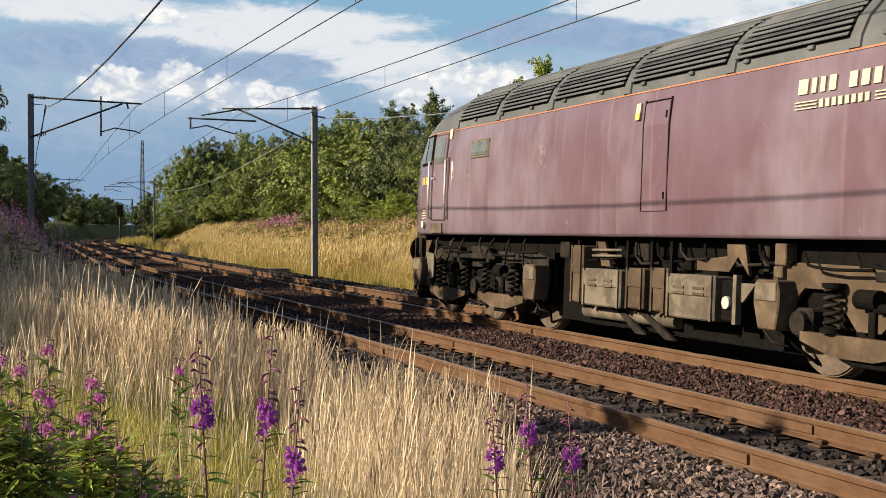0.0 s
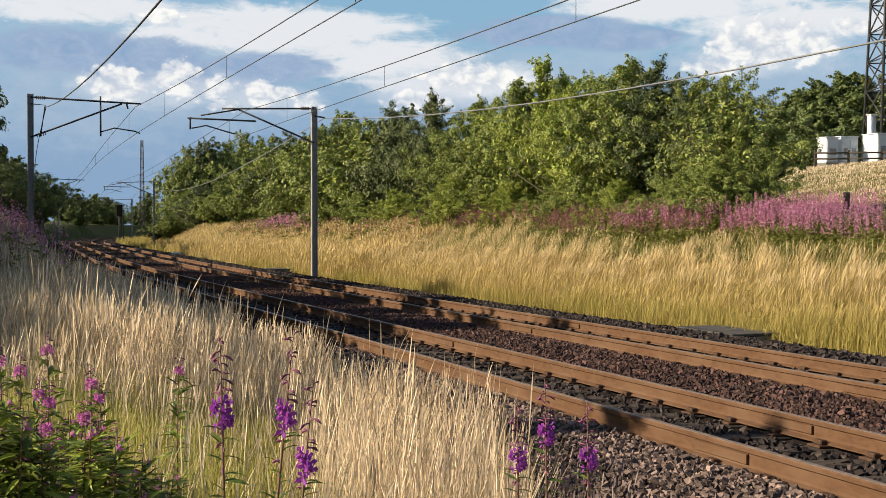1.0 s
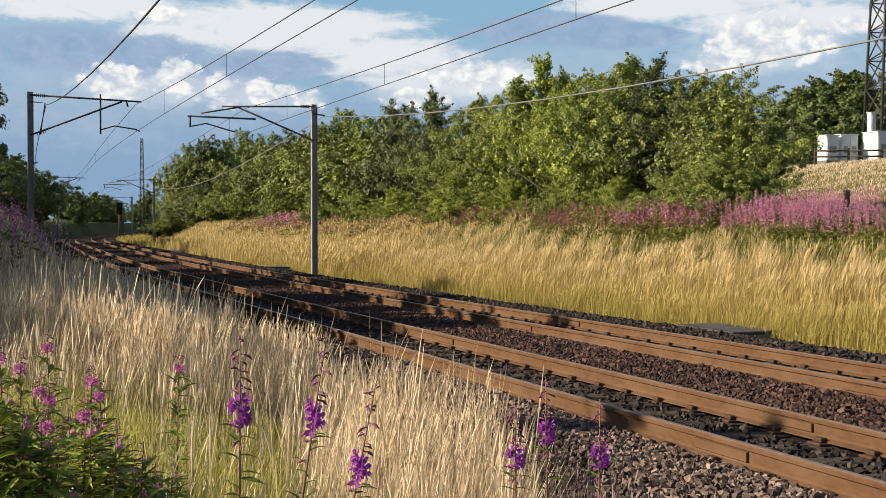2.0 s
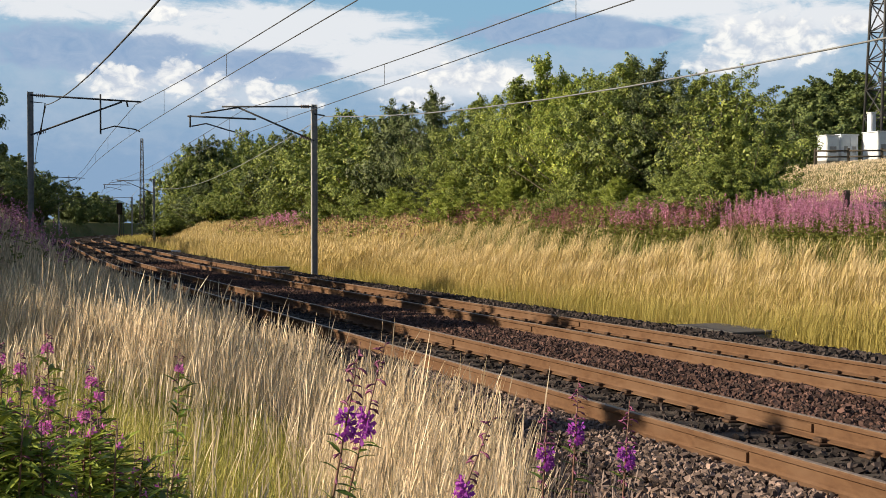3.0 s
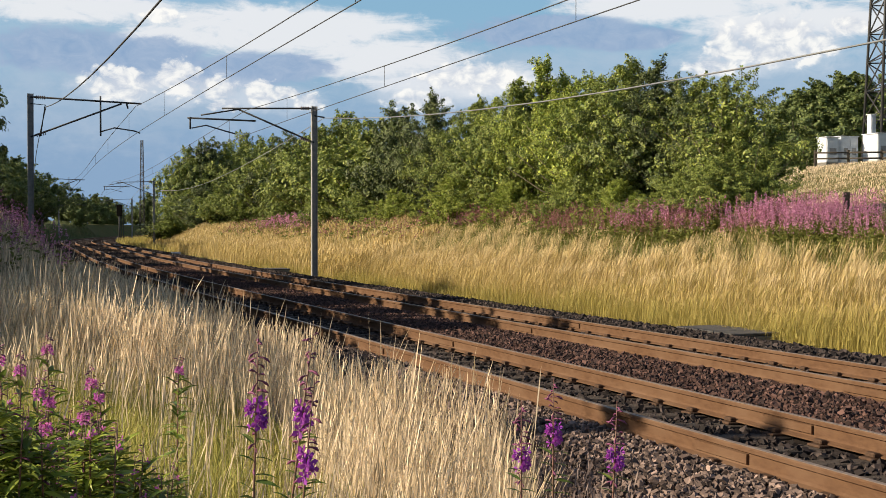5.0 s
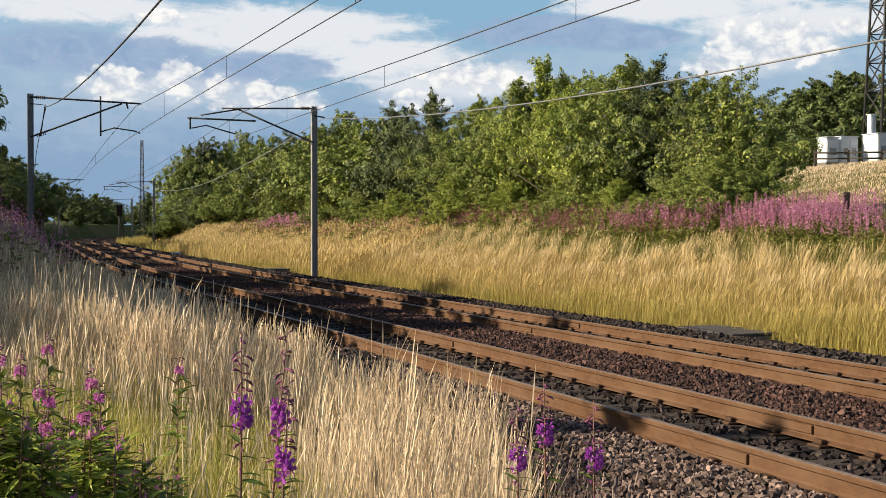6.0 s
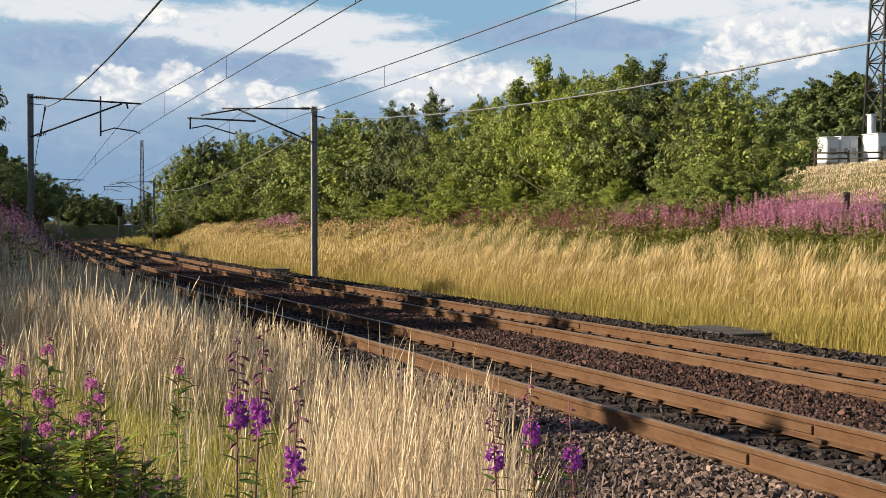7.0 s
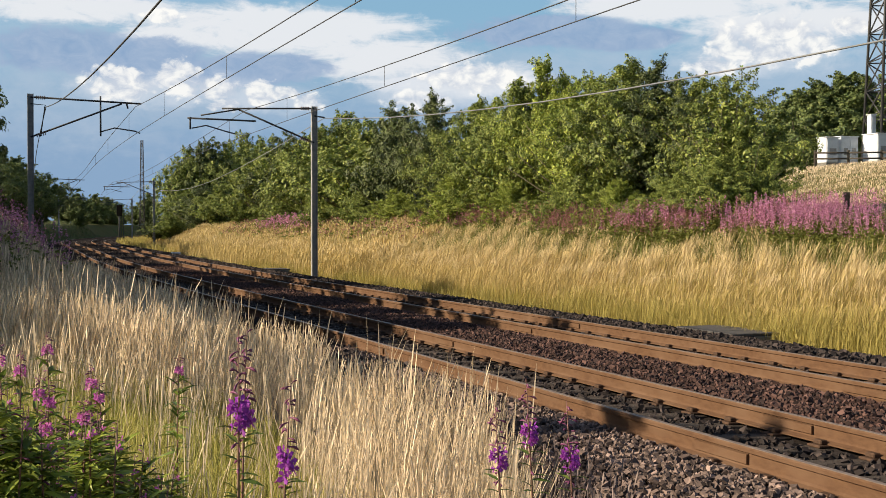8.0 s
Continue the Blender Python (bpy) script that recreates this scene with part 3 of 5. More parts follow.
HEDGE = [
    tree(11, 6.0, 2.9, M_LEAF_HEDGE, "dense green hawthorn bush in evening sun on the far bank", "hedge_tree", 230, 185, 0.040, 4, low=0.02, sprays=26),
    tree(12, 6.0, 2.8, M_LEAF_BRIGHT, "bright yellow-green young tree with a feathery top on the bank", "hedge_tree", 210, 165, 0.041, 3, 0.5, 0.02, sprays=36),
    tree(13, 6.0, 3.0, M_LEAF_DARK, "dark-leaved hawthorn with bare twiggy gaps on the bank", "hedge_tree", 200, 170, 0.039, 5, 0.4, 0.02, sprays=40),
    tree(14, 6.0, 2.7, M_LEAF_HEDGE, "open many-stemmed bush with pale stems showing", "hedge_tree", 110, 130, 0.037, 9, 0.5, sprays=50),
    tree(15, 6.0, 2.9, M_LEAF_HEDGE, "dense green tree of the far hedge in evening sun", "hedge_tree", 170, 80, 0.058, 3, low=0.02, sprays=20),
    tree(16, 6.0, 2.8, M_LEAF_DARK, "dark green tree of the far hedge", "hedge_tree", 160, 80, 0.058, 3, 0.4, 0.02, sprays=20),
]
for i, ob in enumerate(HEDGE):
    tagged(ob, group="hedge along the far bank")
# kind, foot, height, width
HEDGE_TALL = (
    (0, 8.5, 35.2, 1.46, 3.3, 0.95),
    (3, 8.4, 36.0, 1.49, 5.0, 1.1),
    (3, 8.3, 40.5, 1.51, 5.4, 1.01),
    (2, 7.3, 41.5, 1.52, 5.8, 0.94),
    (0, 6.4, 42.5, 1.52, 6.1, 0.9),
    (1, 5.2, 44.5, 1.49, 5.9, 0.94),
    (1, 4.1, 50.0, 1.46, 7.3, 0.8),
    (0, 3.1, 50.0, 1.54, 6.2, 0.89),
    (0, 1.7, 55.5, 1.52, 6.1, 0.9),
    (2, -0.4, 62.5, 1.47, 7.1, 0.8),
    (2, -2.4, 67.0, 1.45, 7.5, 0.8),
    (0, -4.3, 72.5, 1.45, 6.9, 1.2),
    (1, -6.7, 86.0, 1.51, 8.7, 0.95),
    (0, -8.3, 84.5, 1.42, 7.6, 1.08),
    (2, -12.2, 101.0, 1.49, 8.6, 0.97),
    (0, -14.9, 107.0, 1.53, 8.5, 0.97),
    )
HEDGE_FAR = (
    (1, -26.5, 165.5, 1.5, 13.7, 0.8),
    (0, -26.4, 150.0, 1.46, 11.3, 0.8),
    (2, -28.5, 150.0, 1.53, 11.9, 0.8),
    (0, -30.9, 150.0, 1.51, 10.5, 0.8),
    (0, -31.2, 150.0, 1.53, 9.3, 0.75),
    (2, -30.9, 150.0, 1.45, 7.4, 0.9),
    )
HEDGE_SKIRT = (
    (1, 0.4, 52.5, 1.25, 2.8, 1.3),
    (1, 2.5, 47.0, 1.25, 2.3, 1.3),
    (0, 4.4, 42.5, 1.26, 2.3, 1.3),
    (1, 5.5, 39.0, 1.28, 2, 1.3),
    (0, 6.8, 35.5, 1.2, 2.1, 1.3),
    (0, 7.6, 33.5, 1.3, 2.4, 1.2),
    (0, -4.4, 66.5, 1.29, 2.5, 1.3),
    (1, -2.3, 60.5, 1.27, 2.4, 1.3),
    (0, -6.9, 74.0, 1.29, 2.8, 1.3),
    (0, -11.8, 91.0, 1.4, 3.3, 1.3),
    (0, -18.7, 115.0, 1.4, 4.1, 1.3),
    )
HEDGE_BEND = (
    (0, -22.0, 122.0, 1.3, 5.0, 1.3),
    (2, -25.5, 130.0, 1.3, 5.2, 1.3),
    (0, -28.6, 138.0, 1.2, 5.0, 1.3),
    (2, -29.5, 128.0, 0.3, 2.6, 1.7),
    (0, -27.5, 124.0, 0.5, 2.6, 1.7),
    (2, -30.0, 134.0, 0.2, 2.6, 1.4),
    (0, -30.2, 142.0, 0.6, 5.2, 1.1),
    (2, -35.0, 152.0, 0.2, 2.2, 1.6))
used = set()
for kind, hx, hy, hz, hh, kr in HEDGE_TALL + HEDGE_FAR + HEDGE_SKIRT + HEDGE_BEND:
    turn, k = random.uniform(0, 6.28), hh / 6.0
    if hy > 66:
        kind = 5 if kind == 2 else 4
    if kind not in used:
        used.add(kind)
        place(HEDGE[kind], hx, hy, hz, turn, k * kr, k)
    else:
        copied(HEDGE[kind], hx, hy, hz, turn, k * kr, k)

# an unseen high-crowned sapling, added behind the verge so its top throws a shadow across the rails
UNSEEN_SAPLING = tree(31, 7.7, 1.15, M_LEAF_FAR, "unseen tall thin sapling added for its shadow, leaves only at its top", "sapling", 16, 120, 0.07, 1, 0.0, 0.82)
place(UNSEEN_SAPLING, -12.6, 8.9, 0.0, 0.0)
# broad trees further off: behind the cabinets, along the shaded left bank, and at the bend
# foot, height, width
WOOD_BANK = (
    (32.4, 112, 3.97, 10.6, 1.1),
    (34.2, 112, 4.02, 11.4, 1.1),
    (36.3, 112, 4.1, 12.0, 1.1),
    (38.3, 112, 4.14, 11.8, 1.1),
    (40.4, 112, 4.2, 10.4, 1.1),
    (42.4, 112, 4.26, 10.4, 1.1),
    (31.1, 112, 4.05, 9.4, 1.1),
    (-27.5, 70, 2.0, 4.6, 1.3),
    (-31.0, 82, 2.0, 5.4, 1.2),
    (-34.6, 95, 2.0, 6.4, 1.1),
    (-38.0, 110, 2.0, 6.2, 1.1),
    (-39.6, 118, 2.0, 5.4, 1.2),
    (-41.6, 127, 1.9, 5.0, 1.1),
    (-43.5, 120, 1.8, 7.0, 1.1),
    )
WOOD_BEND = (
    (-71.5, 232, 1.6, 8.0, 1.0),
    (-78.0, 285, 1.6, 7.5, 1.3),
    (-68.0, 230, 1.6, 6.8, 1.1),
    (-74.0, 262, 1.6, 7.6, 1.2),
    (-79.6, 300, 2.18, 3.8, 1.3),
    (-84.0, 310, 1.5, 8.0, 1.0),
    (-76.0, 318, 1.5, 9.5, 1.0),
    (-36.0, 178, 0.6, 7.6, 1.2),
    (-79.8, 320, 2.18, 5.2, 1.3),
    (-87.2, 300, 2.18, 4.8, 1.3),
    (-86.1, 330, 2.13, 4.3, 1.3),
    )
WOOD_VERGE = (
    (-12.6, 12.3, 0.3, 5.4, 0.95),
    (-13.2, 11.0, 0.3, 5.3, 1.0),
    (-12.9, 14.0, 0.3, 5.6, 1.0),
    (-14.2, 23.9, 0.6, 6.8, 0.9),
    (-19.0, 41, 0.6, 7.6, 0.85),
    (-21.0, 46, 0.6, 6.4, 0.95),
    (-17.2, 36, 0.8, 8.0, 0.85),
    (-14.6, 28, 0.8, 7.2, 0.9),
    (-13.2, 20.5, 0.6, 7.2, 0.8),
    (-25.5, 56, 0.6, 6.8, 0.95),
    (-12.4, 15.0, 0.4, 5.2, 1.0),
    (-13.4, 17.8, 0.5, 5.6, 1.0))
WOOD = WOOD_BANK + WOOD_BEND + WOOD_VERGE
BROAD = tree(21, 9.0, 4.4, M_LEAF_FAR, "tall dark green broadleaf tree at the edge of a wood", "broadleaf_tree", 170, 120, 0.095, 1, 0.2, 0.02, sprays=20)
place(BROAD, *WOOD[0][:3], 0.4, WOOD[0][3] / 9.0 * WOOD[0][4], WOOD[0][3] / 9.0)
tagged(BROAD, group="trees at the wood's edge")
for wx, wy, wz, wh, kr in WOOD[1:]:
    copied(BROAD, wx, wy, wz, random.uniform(0, 6.28), wh / 9.0 * kr, wh / 9.0)


# ---- grass ----
def stems(rng, s, off, height, width, lean, heads=0.0, levels=4, wind=(0.0, 0.0)):
    """Grass stems as bent tapering strips; heads widens the upper fifth into a seed head."""
    n = len(s)
    x, y = plan(s, off)
    z = ground_z(s, off) - 0.03
    p0 = np.stack([x, y, z], -1)
    ang = rng.random(n) * math.tau
    bend = np.stack([np.cos(ang), np.sin(ang), np.zeros(n)], -1) * (lean * rng.random(n))[:, None] + np.array([wind[0], wind[1], 0]) * (0.5 + rng.random(n))[:, None]
    yaw = rng.random(n) * math.tau
    side = np.stack([np.cos(yaw), np.sin(yaw), np.zeros(n)], -1)
    us = np.array([0, 0.40, 0.70, 0.80, 0.90, 1.0]) if levels == 4 else np.array([0, 0.55, 1.0])
    ws = np.array([1, 0.8, 0.55, 0.5 + heads * 0.75, 0.5 + heads, 0.12]) if levels == 4 else np.array([1, 0.8, 0.12])
    hgt = np.broadcast_to(height, (n,))
    wid = np.broadcast_to(width, (n,))
    rings = []
    for u, w in zip(us, ws):
        c = p0 + bend * (u ** 2 * hgt)[:, None]
        c[:, 2] += u * hgt * (1 - 0.25 * (np.linalg.norm(bend, axis=1) * u) ** 2)
        rings += [c - side * (wid * w / 2)[:, None], c + side * (wid * w / 2)[:, None]]
    v = np.stack(rings, 1)
    k = len(us)
    f = np.array([[2 * i, 2 * i + 1, 2 * i + 3, 2 * i + 2] for i in range(k - 1)])
    return v.reshape(-1, 3), (f[None] + (2 * k) * np.arange(n)[:, None, None]).reshape(-1, 4)


def meadow(name, label, material, seed, n, s0, s1, o0, o1, h0, h1, width, lean, heads=0.0, levels=4, near=1.0, wind=(0, 0), keep=None, tufts=0.0):
    rng = np.random.default_rng(seed)
    s = s0 + (s1 - s0) * rng.random(n) ** near
    o = o0 + (o1 - o0) * rng.random(n)
    if tufts:
        s, o = s + np.sin(s * 5 + o * 3) * tufts, o + np.sin(o * 6 - s * 4) * tufts
    if keep:
        ok = keep(s, o, rng)
        s, o = s[ok], o[ok]
    h = (h0 + (h1 - h0) * rng.random(len(s))) * (0.86 + 0.10 * np.sin(s * 1.3 + o * 2.1) + 0.07 * np.sin(s * 0.45 - o * 1.1))
    v, f = stems(rng, s, o, h, width, lean, heads, levels, wind)
    return tagged(part_np(name, v, f, material), label, "grass", kind="stuff")


def below_weeds(s, o, rng):
    """The tall grass gives way to weeds up the bank."""
    return o < 11.1 + 0.5 * np.sin(s * 0.8) + 0.6 * rng.random(len(s)) + 1.6 * ease(s, 26, 34)


meadow("bank_grass", "golden seeding grass covering the far bank", M_GOLD, 31, 52000, -1, 42, 7.7, 10.4, 0.45, 0.85, 0.0075, 0.22, 0.8, near=1.3, wind=(0.16, 0))
meadow("bank_grass", "pale straw-headed grass high on the far bank", M_BANKSTRAW, 37, 62000, -1, 44, 8.8, 13.0, 0.6, 1.05, 0.0060, 0.20, 1.1, near=1.3, wind=(0.20, 0), keep=below_weeds, tufts=0.25)
meadow("bank_grass", "golden seeding grass on the distant bank", M_GOLD, 32, 30000, 40, 125, 7.3, 14.0, 0.55, 1.05, 0.02, 0.30, 1.0, near=1.4, wind=(0.12, 0), keep=below_weeds)
meadow("bank_grass", "pale straw-headed grass on the distant bank", M_BANKSTRAW, 38, 22000, 40, 125, 9.0, 13.0, 0.6, 1.05, 0.014, 0.26, 1.3, near=1.4, wind=(0.15, 0))
meadow("bank_grass", "dry olive grass at the foot of the far bank", M_OLIVE, 33, 62000, -1, 60, 7.05, 9.6, 0.12, 0.62, 0.0085, 0.45, levels=2, near=1.5)
meadow("bank_grass", "fresh green grass at the foot of the far bank", M_OLIVE, 39, 30000, -1, 19, 7.2, 10.0, 0.3, 0.8, 0.0075, 0.3, 0.3, near=1.0, wind=(0.15, 0))
meadow("bank_grass", "cut dry grass along the far ballast edge", M_BANKSTRAW, 40, 14000, -1, 70, 6.85, 7.7, 0.03, 0.12, 0.012, 1.2, levels=2, near=1.4)
meadow("bank_grass", "pale dry grass of the field behind the bank", M_STRAW, 34, 95000, 12, 62, 14.0, 48, 0.08, 0.20, 0.020, 0.5, 0.3, near=1.0, wind=(0.1, 0))


def near_keep(s, o, rng):
    """Tall straw thins out towards the green, leafy corner of the verge."""
    x, y = plan(s, o)
    left = np.clip((-0.21 - x / np.maximum(y, 0.1)) / 0.03, 0, 1)        # 1 beside the leafy corner
    middle = np.clip((-0.055 - x / np.maximum(y, 0.1)) / 0.08, 0, 1)
    fore = np.clip((8.8 - y) / 0.8, 0, 1)
    close = np.clip((11.9 - y) / 2.0, 0, 1)
    stony = (x / np.maximum(y, 0.1) > 0.045 + 0.03 * rng.random(len(s))) & (y < 9.5)
    return (y > 3.2) & (o > -9) & ~stony & (rng.random(len(s)) > np.maximum(left * fore * 0.97, middle * close * 0.93))


CLUMPS = []


def verge_clumps():
    """The tall near grass in clumps, each standing on its own foot so that it can rock in the wind."""
    rng = np.random.default_rng(41)
    n = 76000
    s = -4.2 + 36 * rng.random(n) ** 1.25
    o = -5.9 + 3.45 * rng.random(n)
    s, o = s + np.sin(s * 5 + o * 3) * 0.05, o + np.sin(o * 6 - s * 4) * 0.05
    ok = near_keep(s, o, rng)
    s, o = s[ok], o[ok]
    cell_s, cell_o = np.floor((s + 4.6) / np.where(s < 4, 1.5, 4.0)).astype(int) + np.where(s < 4, 0, 100), np.floor((o + 6) / 1.2).astype(int)
    for key in sorted(set(zip(cell_s.tolist(), cell_o.tolist()))):
        m = (cell_s == key[0]) & (cell_o == key[1])
        if m.sum() < 12:
            continue
        h = (0.56 + 0.48 * rng.random(m.sum())) * (0.8 + 0.25 * np.sin(s[m] * 1.3 + o[m] * 2.1))
        h *= np.where(rng.random(m.sum()) < 0.04, 1.28, 1.0)         # a few stalks stand above the rest
        v, f = stems(rng, s[m], o[m], h, 0.0026 * (1 + np.clip(s[m] + 2, 0, 30) / 9) * (0.7 + 0.6 * rng.random(m.sum())), 0.24, 1.7, 4, (0.05, -0.01))
        foot = np.array([v[:, 0].mean(), v[:, 1].mean(), float(ground_z(s[m].mean(), o[m].mean()))])
        ob = part_np("verge_grass", v - foot, f, M_STRAW)
        ob.matrix_basis = Matrix.Translation(foot)
        tagged(ob, "tall straw-pale seeding grass on the near verge", "grass", kind="stuff")
        CLUMPS.append((ob, Vector(foot)))


verge_clumps()
meadow("verge_grass", "short fresh green grass low on the verge", M_GREENGRASS, 42, 92000, -15, 22, -8.5, -2.6, 0.10, 0.42, 0.0055, 0.6, levels=2, near=1.1)
meadow("verge_grass", "yellow-green leafy grass in front of the straw", M_GREENGRASS, 44, 18000, -6, 4, -6.3, -3.7, 0.22, 0.5, 0.0045, 0.5, 0.4, near=1.0)
meadow("bank_grass", "dull grass on the shaded banks beyond the masts", M_OLIVE, 35, 14000, 95, 240, 5.6, 15.0, 0.4, 0.9, 0.05, 0.4, levels=2, near=1.2)
# dark leaf colour for the weeds, which also stands in for the trees' shade
meadow("bank_grass", "weedy growth beside the bend, its dark colour partly standing for shade", M_LEAF_DARK, 36, 12000, 62, 240, -12.0, -2.6, 0.4, 0.9, 0.05, 0.4, levels=2, near=1.2)
meadow("verge_grass", "grey-straw grass on the shaded near bank", M_STRAW, 43, 12000, 14, 70, -8, -2.7, 0.5, 0.95, 0.016, 0.35, 1.2, near=1.4, wind=(0.1, 0))


# ---- the locomotive (local x runs along it from its trailing headstock, y to its far side, z up from the rails) ----
def maroon():
    """Faded maroon coach paint: pale vertical wash streaks, mauve-grey patches painted for reflected sky, gloss that
    varies.
    """
    m = mat("maroon_paint", (0.160, 0.110, 0.138), (0.130, 0.078, 0.098), 0.8, 0.16, c3=(0.215, 0.175, 0.215), scale3=0.55, bump=0.12, bscale=1.6, stretch=(1, 1, 0.5))
    nt = m.node_tree
    N, L = nt.nodes, nt.links
    p = N["Principled BSDF"]
    old = p.inputs["Base Color"].links[0].from_socket
    mp = N.new("ShaderNodeMapping")
    mp.inputs["Scale"].default_value = (9, 1, 0.25)
    L.new(N.new("ShaderNodeTexCoord").outputs["Object"], mp.inputs[0])
    n = N.new("ShaderNodeTexNoise")
    n.inputs["Scale"].default_value, n.inputs["Detail"].default_value = 1.0, 4
    L.new(mp.outputs[0], n.inputs["Vector"])
    r = N.new("ShaderNodeMapRange")
    r.inputs[1].default_value, r.inputs[2].default_value, r.inputs[4].default_value = 0.60, 0.82, 0.45
    L.new(n.outputs[0], r.inputs[0])
    mx = N.new("ShaderNodeMix")
    mx.data_type = "RGBA"
    L.new(r.outputs[0], mx.inputs[0])
    L.new(old, mx.inputs[6])
    mx.inputs[7].default_value = (0.30, 0.215, 0.225, 1)
    # scuffed and flaking patches
    n2 = N.new("ShaderNodeTexNoise")
    n2.inputs["Scale"].default_value, n2.inputs["Detail"].default_value, n2.inputs["Roughness"].default_value = 1.7, 9, 0.72
    L.new(N.new("ShaderNodeTexCoord").outputs["Object"], n2.inputs["Vector"])
    r2 = N.new("ShaderNodeMapRange")
    r2.inputs[1].default_value, r2.inputs[2].default_value, r2.inputs[4].default_value = 0.645, 0.70, 0.6
    L.new(n2.outputs[0], r2.inputs[0])
    mx2 = N.new("ShaderNodeMix")
    mx2.data_type = "RGBA"
    L.new(r2.outputs[0], mx2.inputs[0])
    L.new(mx.outputs[2], mx2.inputs[6])
    mx2.inputs[7].default_value = (0.34, 0.28, 0.29, 1)
    L.new(mx2.outputs[2], p.inputs["Base Color"])
    return m


M_MAROON = maroon()
M_ROOFGREY = mat("roof_grey", (0.088, 0.097, 0.103), (0.056, 0.062, 0.066), 3, 0.55, c3=(0.120, 0.125, 0.125))
# matte black near zero, so sheets behind the gear read as shade
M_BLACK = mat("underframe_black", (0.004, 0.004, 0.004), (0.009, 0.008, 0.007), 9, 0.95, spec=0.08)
M_DUSTBLACK = mat("dusty_black", (0.010, 0.009, 0.008), (0.036, 0.030, 0.025), 4, 0.9, bump=0.25, bscale=30, spec=0.15)
M_GRIME = mat("brake_dust_brown", (0.098, 0.070, 0.047), (0.042, 0.031, 0.022), 5, 0.85, c3=(0.145, 0.108, 0.074), scale3=2.5, bump=0.25, bscale=30)
M_PALEGRIME = mat("dusty_buff_paint", (0.165, 0.140, 0.105), (0.105, 0.088, 0.064), 5, 0.8, c3=(0.070, 0.054, 0.038), scale3=2.5, bump=0.15, bscale=30)
M_ORANGE = mat("orange_line", (0.46, 0.19, 0.09), (0.34, 0.13, 0.07), 6, 0.5)
M_CREAM = mat("cream_lettering", (0.62, 0.56, 0.41), (0.54, 0.48, 0.35), 8, 0.5)
M_YELLOW = mat("yellow_label", (0.66, 0.46, 0.12), (0.58, 0.40, 0.10), 8, 0.5)
M_GLASS = mat("dusty_window", (0.085, 0.10, 0.10), (0.14, 0.155, 0.15), 3, 0.08)
M_CHROME = mat("bright_handrail", (0.70, 0.64, 0.60), (0.55, 0.48, 0.45), 12, 0.35, 0.5)
M_WHEEL = mat("wheel_steel", (0.16, 0.125, 0.095), (0.09, 0.07, 0.055), 8, 0.6, 0.4)
M_RED = mat("buffer_red", (0.45, 0.10, 0.08), (0.36, 0.07, 0.06), 8, 0.5)
M_SEAM = mat("shadowed_seam", (0.055, 0.032, 0.036), (0.04, 0.024, 0.028), 8, 0.8)
M_GAUGE = mat("white_dial", (0.5, 0.5, 0.47), (0.42, 0.42, 0.4), 8, 0.4)

LOCO_L, HALF, BODY_Z, CANTRAIL, ROOF_Z = 18.5, 1.35, 1.47, 3.37, 4.22
AXLES = (0.95, 3.12, 5.30, 12.12, 14.30, 16.47)
SIDE = ((HALF - 0.03, BODY_Z), (HALF, BODY_Z + 0.05), (HALF + 0.015, 2.2), (HALF, 2.9), (HALF - 0.05, CANTRAIL))
ROOF = ((HALF - 0.05, CANTRAIL), (HALF - 0.07, 3.50), (HALF - 0.16, 3.70), (HALF - 0.34, 3.90), (HALF - 0.60, 4.06), (0.40, 4.17), (0.0, ROOF_Z))


def body_at(x, y, z):
    """Narrows and rakes the ends of the body."""
    e = min(x, LOCO_L - x)
    k = 1 - 0.10 * max(0.0, 1 - e / 1.3) ** 1.6
    rake = 0.42 * max(0.0, (z - 2.72) / 0.7) ** 1.0 * max(0.0, 1 - e / 1.0)
    rake += 0.55 * max(0.0, (z - 3.40) / 0.8) ** 1.4 * max(0.0, 1 - e / 2.2)
    drop = 0.34 * max(0.0, (z - CANTRAIL) / 0.85) * max(0.0, 1 - e / 2.2) ** 1.5
    return (x + (rake if x < LOCO_L / 2 else -rake), y * k, z - drop)


def skin(profile, xs, close_ends):
    bm = bmesh.new()
    ring = [(-y, z) for y, z in profile] + [(y, z) for y, z in reversed(profile) if y > 1e-6]
    if profile[0][1] < 2:                                   # the sides: two separate walls
        ring = [(-y, z) for y, z in profile]
        rows = [[bm.verts.new(body_at(x, y, z)) for y, z in ring] for x in xs] + [[bm.verts.new(body_at(x, -y, z)) for y, z in ring] for x in reversed(xs)]
        rows.append(rows[0])
    else:
        rows = [[bm.verts.new(body_at(x, y, z)) for y, z in ring] for x in xs]
    for a, b in zip(rows, rows[1:]):
        for i in range(len(ring) - 1):
            bm.faces.new((a[i], b[i], b[i + 1], a[i + 1])).smooth = True
    if close_ends and profile[0][1] >= 2:
        bm.faces.new(rows[0]), bm.faces.new(rows[-1][::-1])
    if profile[0][1] < 2:
        bm.faces.new([r[0] for r in rows[:-1]])
    bmesh.ops.recalc_face_normals(bm, faces=bm.faces)
    return bm


